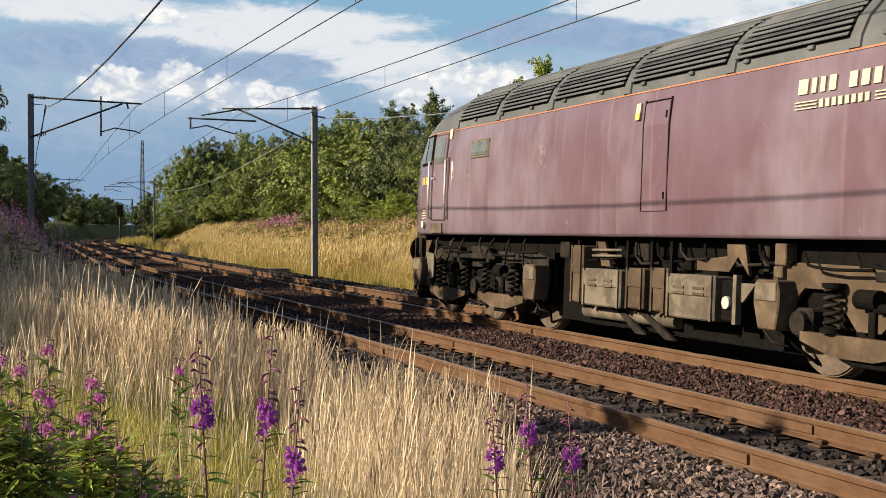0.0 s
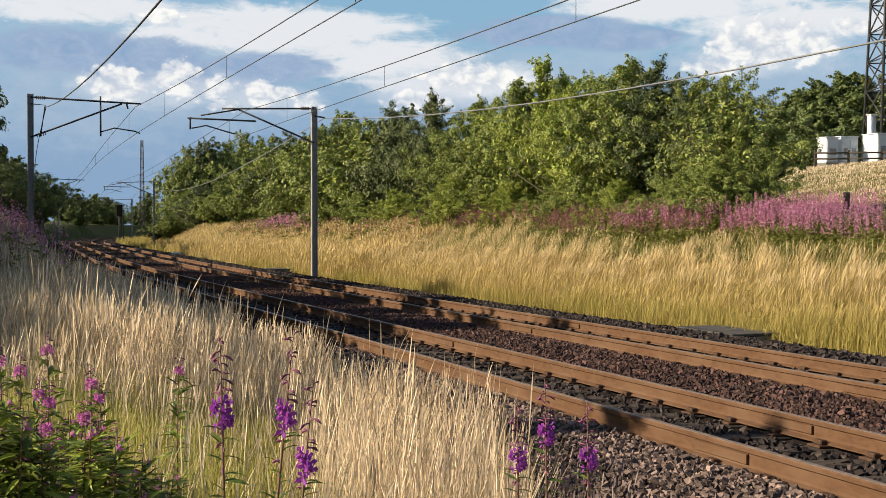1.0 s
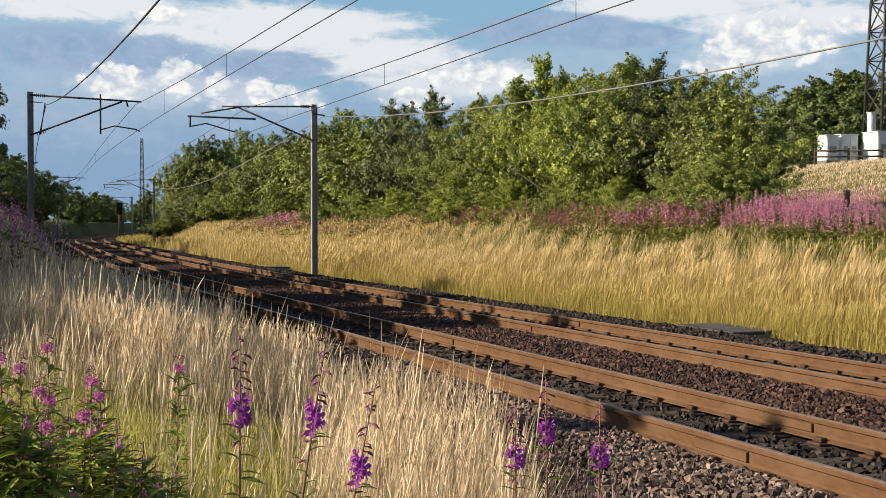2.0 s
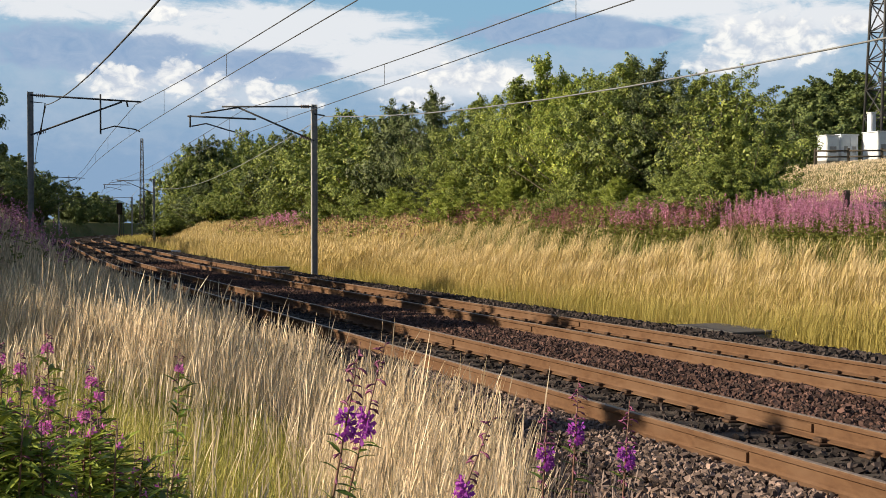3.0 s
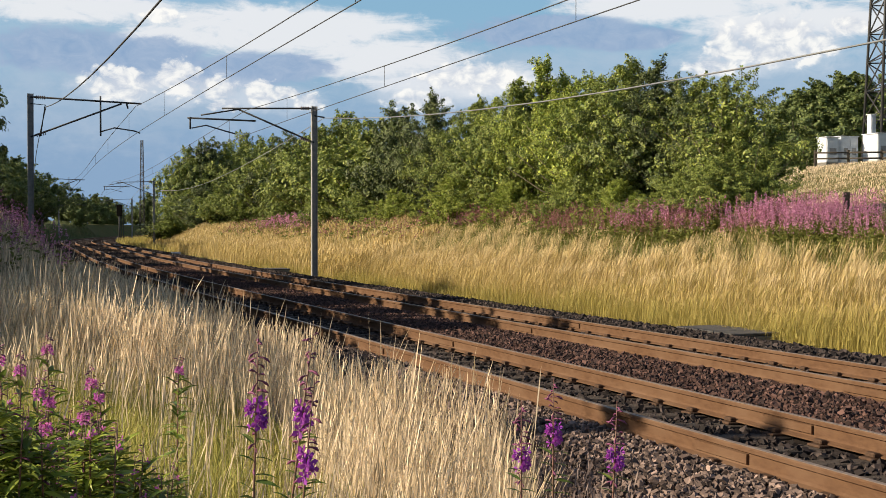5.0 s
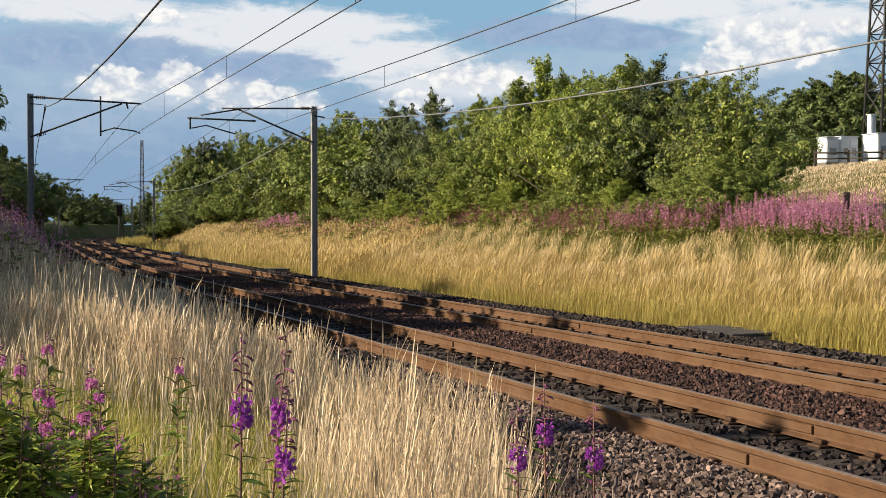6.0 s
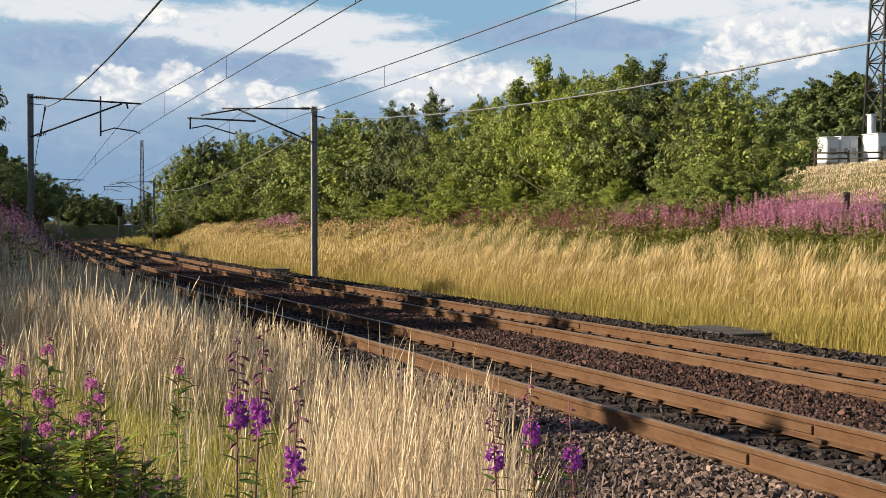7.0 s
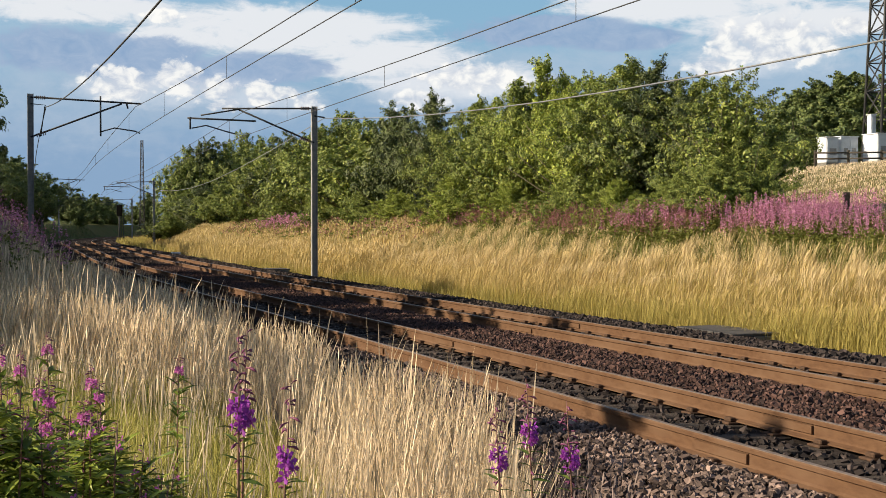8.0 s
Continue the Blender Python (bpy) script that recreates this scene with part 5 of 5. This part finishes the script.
# ---- lineside things ----
M_CONCRETE = mat("grey_concrete", (0.20, 0.19, 0.17), (0.13, 0.125, 0.115), 9, 0.9, bump=0.4, bscale=60)
M_LID = mat("dark_lid", (0.050, 0.047, 0.045), (0.085, 0.08, 0.075), 9, 0.8, bump=0.3)
M_WHITE = mat("white_steel", (0.60, 0.64, 0.70), (0.52, 0.56, 0.62), 4, 0.5)
M_FENCE = mat("weathered_fence", (0.055, 0.048, 0.042), (0.10, 0.085, 0.07), 12, 0.9)
M_TOWER = mat("tower_steel", (0.035, 0.036, 0.040), (0.06, 0.06, 0.064), 5, 0.6, 0.3)


def turned(ob, s, off, z=None, dz=0.0):
    p = standing(s, off)
    ob.matrix_basis = Matrix.Translation((p.x, p.y, (p.z if z is None else z) + dz)) @ Matrix.Rotation(float(heading(s)), 4, "Z")
    return ob


def trough(s, off, w, l, label):
    t = turned(tagged(new("cable_pit"), label, "cable pit"), s, off, dz=-0.02)
    part("pit_wall", boxes((-w / 2, w / 2, -l / 2, l / 2, -0.2, 0.20), bevel=0.015), M_CONCRETE, t)
    n = max(2, round(l / 0.55))
    for k in range(n):
        y0 = -l / 2 + k * l / n
        part("lid", boxes((-w / 2 - 0.04, w / 2 + 0.04, y0 + 0.01, y0 + l / n - 0.01, 0.204, 0.26), bevel=0.012), M_LID, t, "dark lid slab")
    return t


trough(10.9, 6.9, 0.9, 1.9, "dark-lidded concrete cable pit at the ballast's edge")
trough(46.0, 6.4, 0.9, 1.6, "dark low cable pit beside the catenary mast")
b = turned(tagged(new("marker_box"), "small white box on the far ballast shoulder", "box"), 78.0, 5.6)
part("case", boxes((-0.3, 0.3, -0.4, 0.4, -0.02, 0.22), bevel=0.03), M_WHITE, b)

# equipment compound on the rise: cabinets, a post-and-rail fence, a lattice tower
GROUND_UP = 5.55


def cabinet(x, y, w, d, h, turn, label, doors=2):
    c = tagged(new("equipment_cabinet"), label, "cabinet", "cabinets in the compound")
    c.matrix_basis = Matrix.Translation((x, y, GROUND_UP)) @ Matrix.Rotation(turn, 4, "Z")
    part("plinth", boxes((-w / 2, w / 2, -d / 2, d / 2, -0.6, 0.10)), M_CONCRETE, c)
    part("case", boxes((-w / 2, w / 2, -d / 2, d / 2, 0.10, h), bevel=0.03), M_WHITE, c)
    part("roof", boxes((-w / 2 - 0.05, w / 2 + 0.05, -d / 2 - 0.05, d / 2 + 0.05, h, h + 0.06), bevel=0.02), M_WHITE, c)
    for k in range(doors):
        x0 = -w / 2 + 0.06 + k * (w - 0.06) / doors
        dr = part("door", boxes((x0, x0 + (w - 0.06) / doors - 0.06, -d / 2 - 0.03, -d / 2 - 0.002, 0.2, h - 0.12), bevel=0.01), M_WHITE, c)
        part("louvre", boxes((x0 + 0.15, x0 + (w - 0.06) / doors - 0.2, -d / 2 - 0.045, -d / 2 - 0.031, h * 0.35, h * 0.6)), M_STEEL, dr)
    return c


cabinet(23.55, 75.5, 0.9, 0.9, 1.62, 0.35, "white steel equipment cabinet behind the fence", 1)
cabinet(24.75, 76.2, 1.3, 1.1, 1.70, 0.35, "grey-white steel equipment cabinet behind the fence", 2)
cabinet(26.9, 75.5, 1.9, 1.4, 1.82, 0.35, "large white equipment cabinet below the tower", 2)
cabinet(26.9, 77.5, 0.4, 0.4, 3.2, 0.35, "tall narrow grey cabinet beside the tower", 1)


def fence():
    f = tagged(new("fence"), "dark weathered post-and-rail fence round the compound", "fence")
    pts = [Vector((22.2 + k * 1.9, 73.6 - k * 0.25, GROUND_UP)) for k in range(8)]
    for p in pts:
        part("post", boxes((p.x - 0.07, p.x + 0.07, p.y - 0.07, p.y + 0.07, p.z - 0.7, p.z + 0.75), bevel=0.01), M_FENCE, f)
    for a, b in zip(pts, pts[1:]):
        for z in (0.25, 0.60):
            part("rail", bar([a + Vector((0, -0.09, z)), b + Vector((0, -0.09, z))], 0.055, 4), M_FENCE, f)


fence()


def lattice(x, y, z, H, w0, w1, bays, r, label, name="lattice_tower"):
    t = tagged(new(name), label, "tower")
    legs = [(-1, -1), (1, -1), (1, 1), (-1, 1)]

    def p(i, u):
        w = (w0 + (w1 - w0) * u) / 2
        return Vector((x + legs[i][0] * w, y + legs[i][1] * w, z + H * u))
    for i in range(4):
        part("leg", bar([p(i, 0), p(i, 1)], r, 6), M_TOWER, t)
    for k in range(bays):
        u0, u1 = k / bays, (k + 1) / bays
        for i in range(4):
            j = (i + 1) % 4
            part("brace", bar([p(i, u0), p(j, u1)], r * 0.55, 4), M_TOWER, t)
            part("brace", bar([p(j, u0), p(i, u1)], r * 0.55, 4), M_TOWER, t)
            part("ring", bar([p(i, u1), p(j, u1)], r * 0.55, 4), M_TOWER, t)
    return t


tw = lattice(28.95, 78.5, GROUND_UP - 0.6, 24.0, 3.5, 1.7, 13, 0.085, "tall dark steel lattice tower in the compound")
part("ladder", bar([(28.95, 77.4, GROUND_UP), (28.95, 77.9, GROUND_UP + 22)], 0.05, 4), M_TOWER, tw)
lattice(-73.2, 300.0, 1.0, 22.0, 1.1, 0.5, 12, 0.06, "slim far lattice tower beyond the woods")


def signal():
    p = standing(170, 5.9)
    s = tagged(new("railway_signal"), "distant dark signal post with a black head", "signal")
    s.matrix_basis = Matrix.Translation(p)
    part("post", bar([(0, 0, -0.2), (0, 0, 4.6)], 0.12, 8), M_DARKSTEEL, s)
    part("signal_head", boxes((-0.38, 0.38, -0.15, 0.15, 3.6, 5.2), bevel=0.05), M_BLACK, s)
    part("ladder", boxes((0.2, 0.26, 0.1, 0.16, 0, 3.6), (0.5, 0.56, 0.1, 0.16, 0, 3.6)), M_DARKSTEEL, s)


signal()
fp = tagged(new("fence_post"), "short dark wooden post among the fireweed", "post")
fp.matrix_basis = Matrix.Translation((11.0, 33.6, 1.6))
part("post", boxes((-0.08, 0.08, -0.08, 0.08, -0.3, 1.05), bevel=0.02), M_FENCE, fp)


# ---- fireweed ----
M_STEM = mat("fireweed_stem", (0.16, 0.10, 0.06), (0.20, 0.08, 0.07), 12, 0.6)
M_FLEAF = mat("fireweed_leaf", (0.085, 0.140, 0.032), (0.15, 0.20, 0.040), rough=0.5, rnd=0.7, thin=0.35)
M_FLEAF2 = mat("fireweed_leaf_mass", (0.10, 0.165, 0.034), (0.30, 0.35, 0.06), rough=0.4, island=1.0, thin=0.3)
# violet where the other petals are pink: the look of shade, in the colour
M_PETAL_SHADED = mat("fireweed_petal", (0.42, 0.08, 0.46), (0.30, 0.05, 0.44), rough=0.5, rnd=0.4, thin=0.35)
M_PETAL_PINK = mat("fireweed_petal_pink", (0.68, 0.20, 0.54), (0.56, 0.14, 0.50), rough=0.5, rnd=0.4, thin=0.35)
M_BUD = mat("fireweed_bud", (0.13, 0.025, 0.085), (0.18, 0.04, 0.11), 30, 0.55)
M_PINKSTUFF = mat("fireweed_bloom", (0.66, 0.32, 0.50), (0.42, 0.17, 0.28), rough=0.6, island=0.7, thin=0.3)
M_FADED = mat("fireweed_faded", (0.34, 0.15, 0.17), (0.28, 0.14, 0.12), rough=0.7, island=0.5, thin=0.3)
M_WEEDGREEN = mat("weed_green", (0.13, 0.165, 0.035), (0.22, 0.22, 0.055), rough=0.6, island=0.6, thin=0.3)
M_DEADSTEM = mat("dead_stem", (0.27, 0.21, 0.19), (0.18, 0.14, 0.135), rough=0.8, island=0.5)


def leaf_mesh():
    """A lance-shaped leaf along +x, folded on its midrib and drooping."""
    bm = bmesh.new()
    L = 0.115
    rib = [bm.verts.new((L * u, 0, -0.035 * u * u)) for u in (0, 0.3, 0.65, 1.0)]
    for sg in (1, -1):
        ed = [bm.verts.new((L * u, sg * w, 0.004 - 0.035 * u * u)) for u, w in ((0.12, 0.007), (0.38, 0.0145), (0.7, 0.0095))]
        seq = [(rib[0], ed[0], rib[1]), (rib[1], ed[0], ed[1]), (rib[1], ed[1], rib[2]), (rib[2], ed[1], ed[2]), (rib[2], ed[2], rib[3])]
        for q in seq:
            bm.faces.new(q if sg > 0 else q[::-1])
    me = bpy.data.meshes.new("leaf")
    bm.to_mesh(me), bm.free()
    me.materials.append(M_FLEAF)
    return me


def flower_mesh(material):
    """One open flower on its stalk: four petals, each a bent blade, and a curved style."""
    bm = bmesh.new()
    for k in range(4):
        a = k * math.tau / 4 + 0.4
        c, s = math.cos(a), math.sin(a)
        pts = [(0.016, 0, 0), (0.022, 0.011, 0.006), (0.026, 0.017, 0), (0.022, 0.011, -0.006)]
        bm.faces.new([bm.verts.new((x, y * c - z * s, y * s + z * c)) for x, y, z in pts])
    tube(bm, [(0, 0, 0), (0.016, 0, 0)], 0.0016, 4)
    tube(bm, [(0.018, 0, 0), (0.030, 0, -0.006)], 0.001, 3)
    me = bpy.data.meshes.new("flower")
    bm.to_mesh(me), bm.free()
    me.materials.append(material)
    return me


def bud_mesh():
    bm = tube(bmesh.new(), [(0, 0, 0), (0.012, 0, 0.001), (0.022, 0, -0.001), (0.031, 0, -0.006)], [0.0012, 0.0018, 0.0034, 0.0008], 5)
    me = bpy.data.meshes.new("bud")
    bm.to_mesh(me), bm.free()
    me.materials.append(M_BUD)
    return me


LEAF, FLOWER, BUD = leaf_mesh(), flower_mesh(M_PETAL_SHADED), bud_mesh()
PINK_FLOWER = flower_mesh(M_PETAL_PINK)


def fireweed(seed, H, n_leaf, n_flower, n_bud, label, big=1.0, spike=0.10, joined=False, tip=0.14):
    """A fireweed plant standing at the origin."""
    rng = random.Random(seed)
    ob = tagged(new("fireweed_plant"), label, "wildflower", "fireweed plants on the verge")
    sway = rng.uniform(-0.05, 0.05)

    def on(u):
        return Vector((sway * u * u * 1.2, sway * 0.5 * u * u, H * u))
    part("stem", bar([on(u) for u in (0, 0.25, 0.5, 0.75, 0.9, 1.0)], [0.0055, 0.005, 0.0042, 0.0032, 0.0022, 0.001], 6), M_STEM, ob, "reddish stem")

    def stick(name, me, u, up, k):
        o = child(new(name, me), ob)
        o.matrix_basis = Matrix.Translation(on(u)) @ Matrix.Rotation(rng.uniform(0, math.tau), 4, "Z") @ Matrix.Rotation(-up, 4, "Y") @ Matrix.Rotation(rng.uniform(-0.5, 0.5), 4, "X") @ Matrix.Diagonal((k, k, k, 1))
    top = 1 - spike - tip
    if joined:
        base = np.array([v.co[:] for v in LEAF.vertices])
        tri = np.array([p.vertices[:] for p in LEAF.polygons])
        vs, fs = [], []
        for i in range(n_leaf):
            u = 0.06 + (top - 0.06) * (i + rng.random()) / n_leaf
            m = Matrix.Translation(on(u)) @ Matrix.Rotation(rng.uniform(0, math.tau), 4, "Z") @ Matrix.Rotation(-rng.uniform(-0.2, 0.9), 4, "Y") @ Matrix.Rotation(rng.uniform(-0.6, 0.6), 4, "X")
            k = big * rng.uniform(0.7, 1.2)
            vs.append(base * k @ np.array(m.to_3x3()).T + np.array(m.translation))
            fs.append(tri + len(base) * i)
        tagged(part_np("foliage", np.concatenate(vs), np.concatenate(fs), M_FLEAF2, ob, "narrow green leaves"), kind="stuff")
        n_leaf = 0
    for i in range(n_leaf):
        u = 0.12 + (top - 0.12) * (i + rng.random()) / n_leaf
        stick("leaf", LEAF, u, rng.uniform(0.1, 0.8), big * rng.uniform(0.75, 1.15) * (1.1 - 0.35 * u))
    for i in range(n_flower):
        u = top + spike * (i + rng.random()) / max(1, n_flower)
        stick("flower", PINK_FLOWER if joined else FLOWER, u, rng.uniform(-0.2, 0.45), rng.uniform(0.65, 0.95))
    for i in range(n_bud):
        u = top + spike + (0.99 - top - spike) * (i + rng.random()) / max(1, n_bud)
        stick("bud", BUD, u, rng.uniform(-0.4, 0.6), rng.uniform(0.45, 0.85) * (1.25 - 0.5 * (u - top)))
    for i in range(5):
        stick("bud", BUD, top - 0.08 * rng.random(), rng.uniform(-0.3, 0.2), rng.uniform(0.6, 1.0))
    return ob


SPECIMENS = [
    fireweed(1, 1.30, 64, 17, 16, "fireweed plant with a flower spike tinted violet for shade and dark buds", 0.52, 0.034, tip=0.10),
    fireweed(2, 1.22, 64, 15, 16, "slender fireweed plant with flowers tinted violet for shade, bending in the wind", 0.52, 0.034, tip=0.12),
    fireweed(3, 1.15, 110, 12, 9, "leafy fireweed plant with a small pink flower head", 0.78, 0.028, True, 0.05),
    fireweed(4, 1.05, 240, 1, 2, "bushy green fireweed plant not yet in bloom", 0.62, 0.03, True, 0.03),
]
# plants that bend in the gusts: the specimen, its foot, its height scale
BENDERS = ((0, -0.463, 2.55, 1.138), (1, -0.431, 2.7, 1.21), (1, -0.358, 2.6, 1.127), (0, 0.164, 3.1, 0.964), (0, 0.262, 3.3, 0.99), (0, 0.356, 3.1, 0.966))
MOVERS = []
for i, (k, px, py, kz) in enumerate(BENDERS):
    src = SPECIMENS[k]
    o = copy_thing(src, pose(0, 0, 0))
    o.scale = (1, 1, kz)
    o.matrix_basis = Matrix.Translation((px, py, 0.0)) @ Matrix.Diagonal((1, 1, kz, 1))
    MOVERS.append(o)
# flowering plants: foot, size
IN_BLOOM = (
    (-1.613, 4.6, 1.06), (-1.648, 5.2, 1.081), (-1.33, 4.6, 1.024), (-1.208, 4.4, 0.99), (-1.346, 4.2, 1.003), (-1.227, 4.0, 0.977), (-1.279, 3.9, 0.975), (-1.292, 4.4, 0.934), (-1.166, 5.4, 0.976), (-1.195, 4.0, 0.909), (-1.137, 4.2, 0.89), (-1.282, 3.6, 0.934), (-1.677, 4.7, 1.088), (-1.503, 4.4, 1.006))
STAND = [(2, fx, fy, -0.02, fk) for fx, fy, fk in IN_BLOOM]
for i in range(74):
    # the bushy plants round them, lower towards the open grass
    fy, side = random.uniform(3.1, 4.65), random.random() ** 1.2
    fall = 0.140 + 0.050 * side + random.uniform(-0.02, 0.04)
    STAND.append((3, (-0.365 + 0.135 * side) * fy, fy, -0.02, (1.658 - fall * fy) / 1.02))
first = set()
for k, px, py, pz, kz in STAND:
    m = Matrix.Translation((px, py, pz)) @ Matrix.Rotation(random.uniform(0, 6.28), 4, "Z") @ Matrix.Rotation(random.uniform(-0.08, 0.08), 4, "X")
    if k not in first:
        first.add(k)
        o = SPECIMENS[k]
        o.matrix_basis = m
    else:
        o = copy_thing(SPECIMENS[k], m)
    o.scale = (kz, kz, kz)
for k, o in enumerate(SPECIMENS):
    if k not in first:
        o.matrix_basis = Matrix.Translation((-1.9 - 0.2 * k, 4.6, 0.0))


def spikes(name, label, material, green, seed, n, s0, s1, o0, o1, h0, h1, bloom, size, near=1.0, leafy=6, petals=16):
    """A far stand of fireweed, past counting: tapering spikes of small petals over leafy stems."""
    rng = np.random.default_rng(seed)
    s = s0 + (s1 - s0) * rng.random(n) ** near
    o = o0 + (o1 - o0) * rng.random(n)
    thick = np.sin(s * 2.1 + o * 3.0) + np.sin(s * 0.9 - o) + rng.normal(size=n) * 0.7 > -0.4
    s, o = s[thick], o[thick]
    n = len(s)
    x, y = plan(s, o)
    z = ground_z(s, o)
    h = h0 + (h1 - h0) * rng.random(n)
    lean = rng.normal(size=(n, 2)) * 0.07

    def cards(count, u0, u1, rad, sz, droop):
        u = u0 + (u1 - u0) * rng.random((n, count))
        a = rng.random((n, count)) * math.tau
        taper = 1.0 if u0 < 0.3 else (1.15 - (u - u0) / (u1 - u0))
        r = rad * taper * rng.random((n, count)) ** 0.5
        c = np.stack([x[:, None] + lean[:, :1] * u * h[:, None] + np.cos(a) * r, y[:, None] + lean[:, 1:] * u * h[:, None] + np.sin(a) * r, z[:, None] + u * h[:, None]], -1).reshape(-1, 3)
        m = len(c)
        d = np.stack([np.cos(a), np.sin(a), np.full_like(a, droop)], -1).reshape(-1, 3) + rng.normal(size=(m, 3)) * 0.35
        d /= np.linalg.norm(d, axis=1, keepdims=True)
        b = np.cross(d, rng.normal(size=(m, 3)))
        b /= np.linalg.norm(b, axis=1, keepdims=True)
        k = sz * (0.6 + 0.8 * rng.random((m, 1)))
        w = 0.6 if u0 > 0.3 else 0.22
        v = np.stack([c - d * k * 0.2, c + d * k * 0.4 + b * k * w, c + d * k, c + d * k * 0.4 - b * k * w], 1)
        return v.reshape(-1, 3), np.arange(4 * m).reshape(-1, 4)
    v, f = cards(petals, 1 - bloom, 1.0, size * 1.4, size, 0.1)
    tagged(part_np(name, v, f, material), label, "wildflowers", kind="stuff")
    v, f = cards(leafy, 0.15, 1 - bloom, 0.05, size * 4.0, 0.3)
    tagged(part_np(name, v, f, green), label + ", its leafy stems", "wildflowers", kind="stuff")


spikes("fireweed_stand", "bright pink fireweed in bloom along the far bank", M_PINKSTUFF, M_WEEDGREEN, 61, 1000, 9, 17.5, 11.1, 12.3, 1.15, 1.45, 0.36, 0.020, leafy=40, petals=44)
spikes("fireweed_stand", "dull pink fireweed going over below the hedge", M_FADED, M_WEEDGREEN, 62, 760, 15, 29, 11.3, 12.8, 0.95, 1.3, 0.34, 0.026, leafy=28, petals=34)
spikes("fireweed_stand", "pink fireweed in bloom below the hedge", M_PINKSTUFF, M_WEEDGREEN, 67, 300, 16, 25, 11.4, 12.6, 1.05, 1.35, 0.30, 0.026, leafy=16, petals=36)
spikes("fireweed_stand", "faded pink fireweed patch on the far bank", M_FADED, M_WEEDGREEN, 63, 420, 30, 40, 11.9, 13.4, 0.9, 1.25, 0.30, 0.045, leafy=12)
spikes("fireweed_stand", "pink fireweed patch on the distant bank", M_PINKSTUFF, M_WEEDGREEN, 64, 260, 64, 82, 11.6, 13.2, 0.9, 1.4, 0.3, 0.06, leafy=10)
spikes("weed_stand", "brown-olive dock and willowherb going to seed", M_FADED, M_WEEDGREEN, 68, 900, 38, 95, 10.6, 13.6, 0.7, 1.2, 0.25, 0.05, leafy=14, petals=10)
spikes("fireweed_stand", "purple fireweed in shade on the near bank", M_PINKSTUFF, M_WEEDGREEN, 65, 900, 14, 36, -8.5, -4.3, 1.1, 1.7, 0.34, 0.03, leafy=16, petals=24)
spikes("fireweed_stand", "distant pink fireweed on the shaded bank", M_FADED, M_WEEDGREEN, 66, 1100, 62, 134, -7.6, -3.4, 1.0, 1.5, 0.3, 0.06, leafy=12)
meadow("dead_stalks", "grey-brown dead stalks on the stony verge", M_DEADSTEM, 71, 1500, -2.6, 2.4, -3.7, -2.1, 0.22, 0.55, 0.0045, 0.25, 2.2, near=1.0)
meadow("bank_weeds", "green leafy weeds below the fireweed", M_WEEDGREEN, 72, 22000, 4, 60, 10.6, 13.8, 0.5, 0.95, 0.022, 0.6, levels=2, near=1.3)
meadow("verge_weeds", "low dark leafy weeds among the foreground fireweed", M_WEEDGREEN, 73, 9000, -6.0, -1.4, -7.2, -5.35, 0.2, 0.7, 0.022, 0.8, levels=2)


# ---- what moves ----
# how hard the wind leans on the verge, second by second
GUST = ((0.0, 0.0), (0.5, 0.12), (1.0, 0.22), (1.5, 0.12), (2.2, 0.6), (2.8, 1.0), (3.0, 1.0), (3.5, 0.95), (4.0, 0.6), (4.5, 0.35), (5.2, 0.3), (5.8, 0.25), (6.5, 0.05), (7.0, 0.1), (7.5, 0.0), (8.0, 0.08))
# the flower heads' shift to the right, in metres, at the times in SWAY_T
SWAY_T = (0.0, 0.5, 1.0, 1.5, 2.8, 3.0, 3.5, 4.0, 4.5, 5.8, 6.0, 6.5, 7.0, 7.5, 8.0)
SWAYS = (
    (0.000, 0.025, 0.039, -0.002, 0.264, 0.277, 0.283, 0.226, 0.117, 0.092, 0.076, 0.051, 0.068, 0.051, 0.071),
    (0.000, 0.011, 0.040, 0.037, 0.230, 0.209, 0.235, 0.126, 0.095, 0.035, 0.028, -0.012, -0.015, -0.028, -0.047),
    (0.000, 0.006, 0.025, 0.067, 0.333, 0.371, 0.368, 0.211, 0.088, -0.017, -0.021, 0.019, 0.000, -0.017, -0.017),
    (0.000, 0.034, 0.064, 0.054, 0.117, 0.139, 0.087, 0.109, 0.092, 0.064, 0.064, 0.004, 0.000, 0.014, 0.010),
    (0.000, 0.030, 0.051, 0.038, 0.121, 0.136, 0.076, 0.106, 0.091, 0.053, 0.048, 0.014, 0.009, 0.009, 0.003),
    (0.000, 0.016, 0.047, 0.063, 0.136, 0.151, 0.145, 0.129, 0.142, 0.070, 0.063, -0.003, 0.003, 0.016, -0.003))
HEAD_UP = 1.22


def motions():
    walk(LOCO, [(8.0 * i / 40, loco_pose(14.62 - 22.4 * 8.0 * i / 40)) for i in range(41)])
    for ob, (k, px, py, kz), sway in zip(MOVERS, BENDERS, SWAYS):
        walk(ob, [(t, Matrix.Translation((px, py, -0.03)) @ Matrix.Rotation(math.asin(d / HEAD_UP), 4, "Y")) for t, d in zip(SWAY_T, sway)])
    for i, (ob, foot) in enumerate(CLUMPS):
        rows = []
        for j, (t, g) in enumerate(GUST):
            lean = 4.0 * g + 1.1 * math.sin(2.1 * t + foot.x * 0.9 - foot.y * 0.5) * (0.5 + g)
            rows.append((t, Matrix.Translation(foot) @ Matrix.Rotation(radians(lean), 4, "Y") @ Matrix.Rotation(radians(0.5 * math.sin(3 * t + i)), 4, "X")))
        walk(ob, rows)


motions()
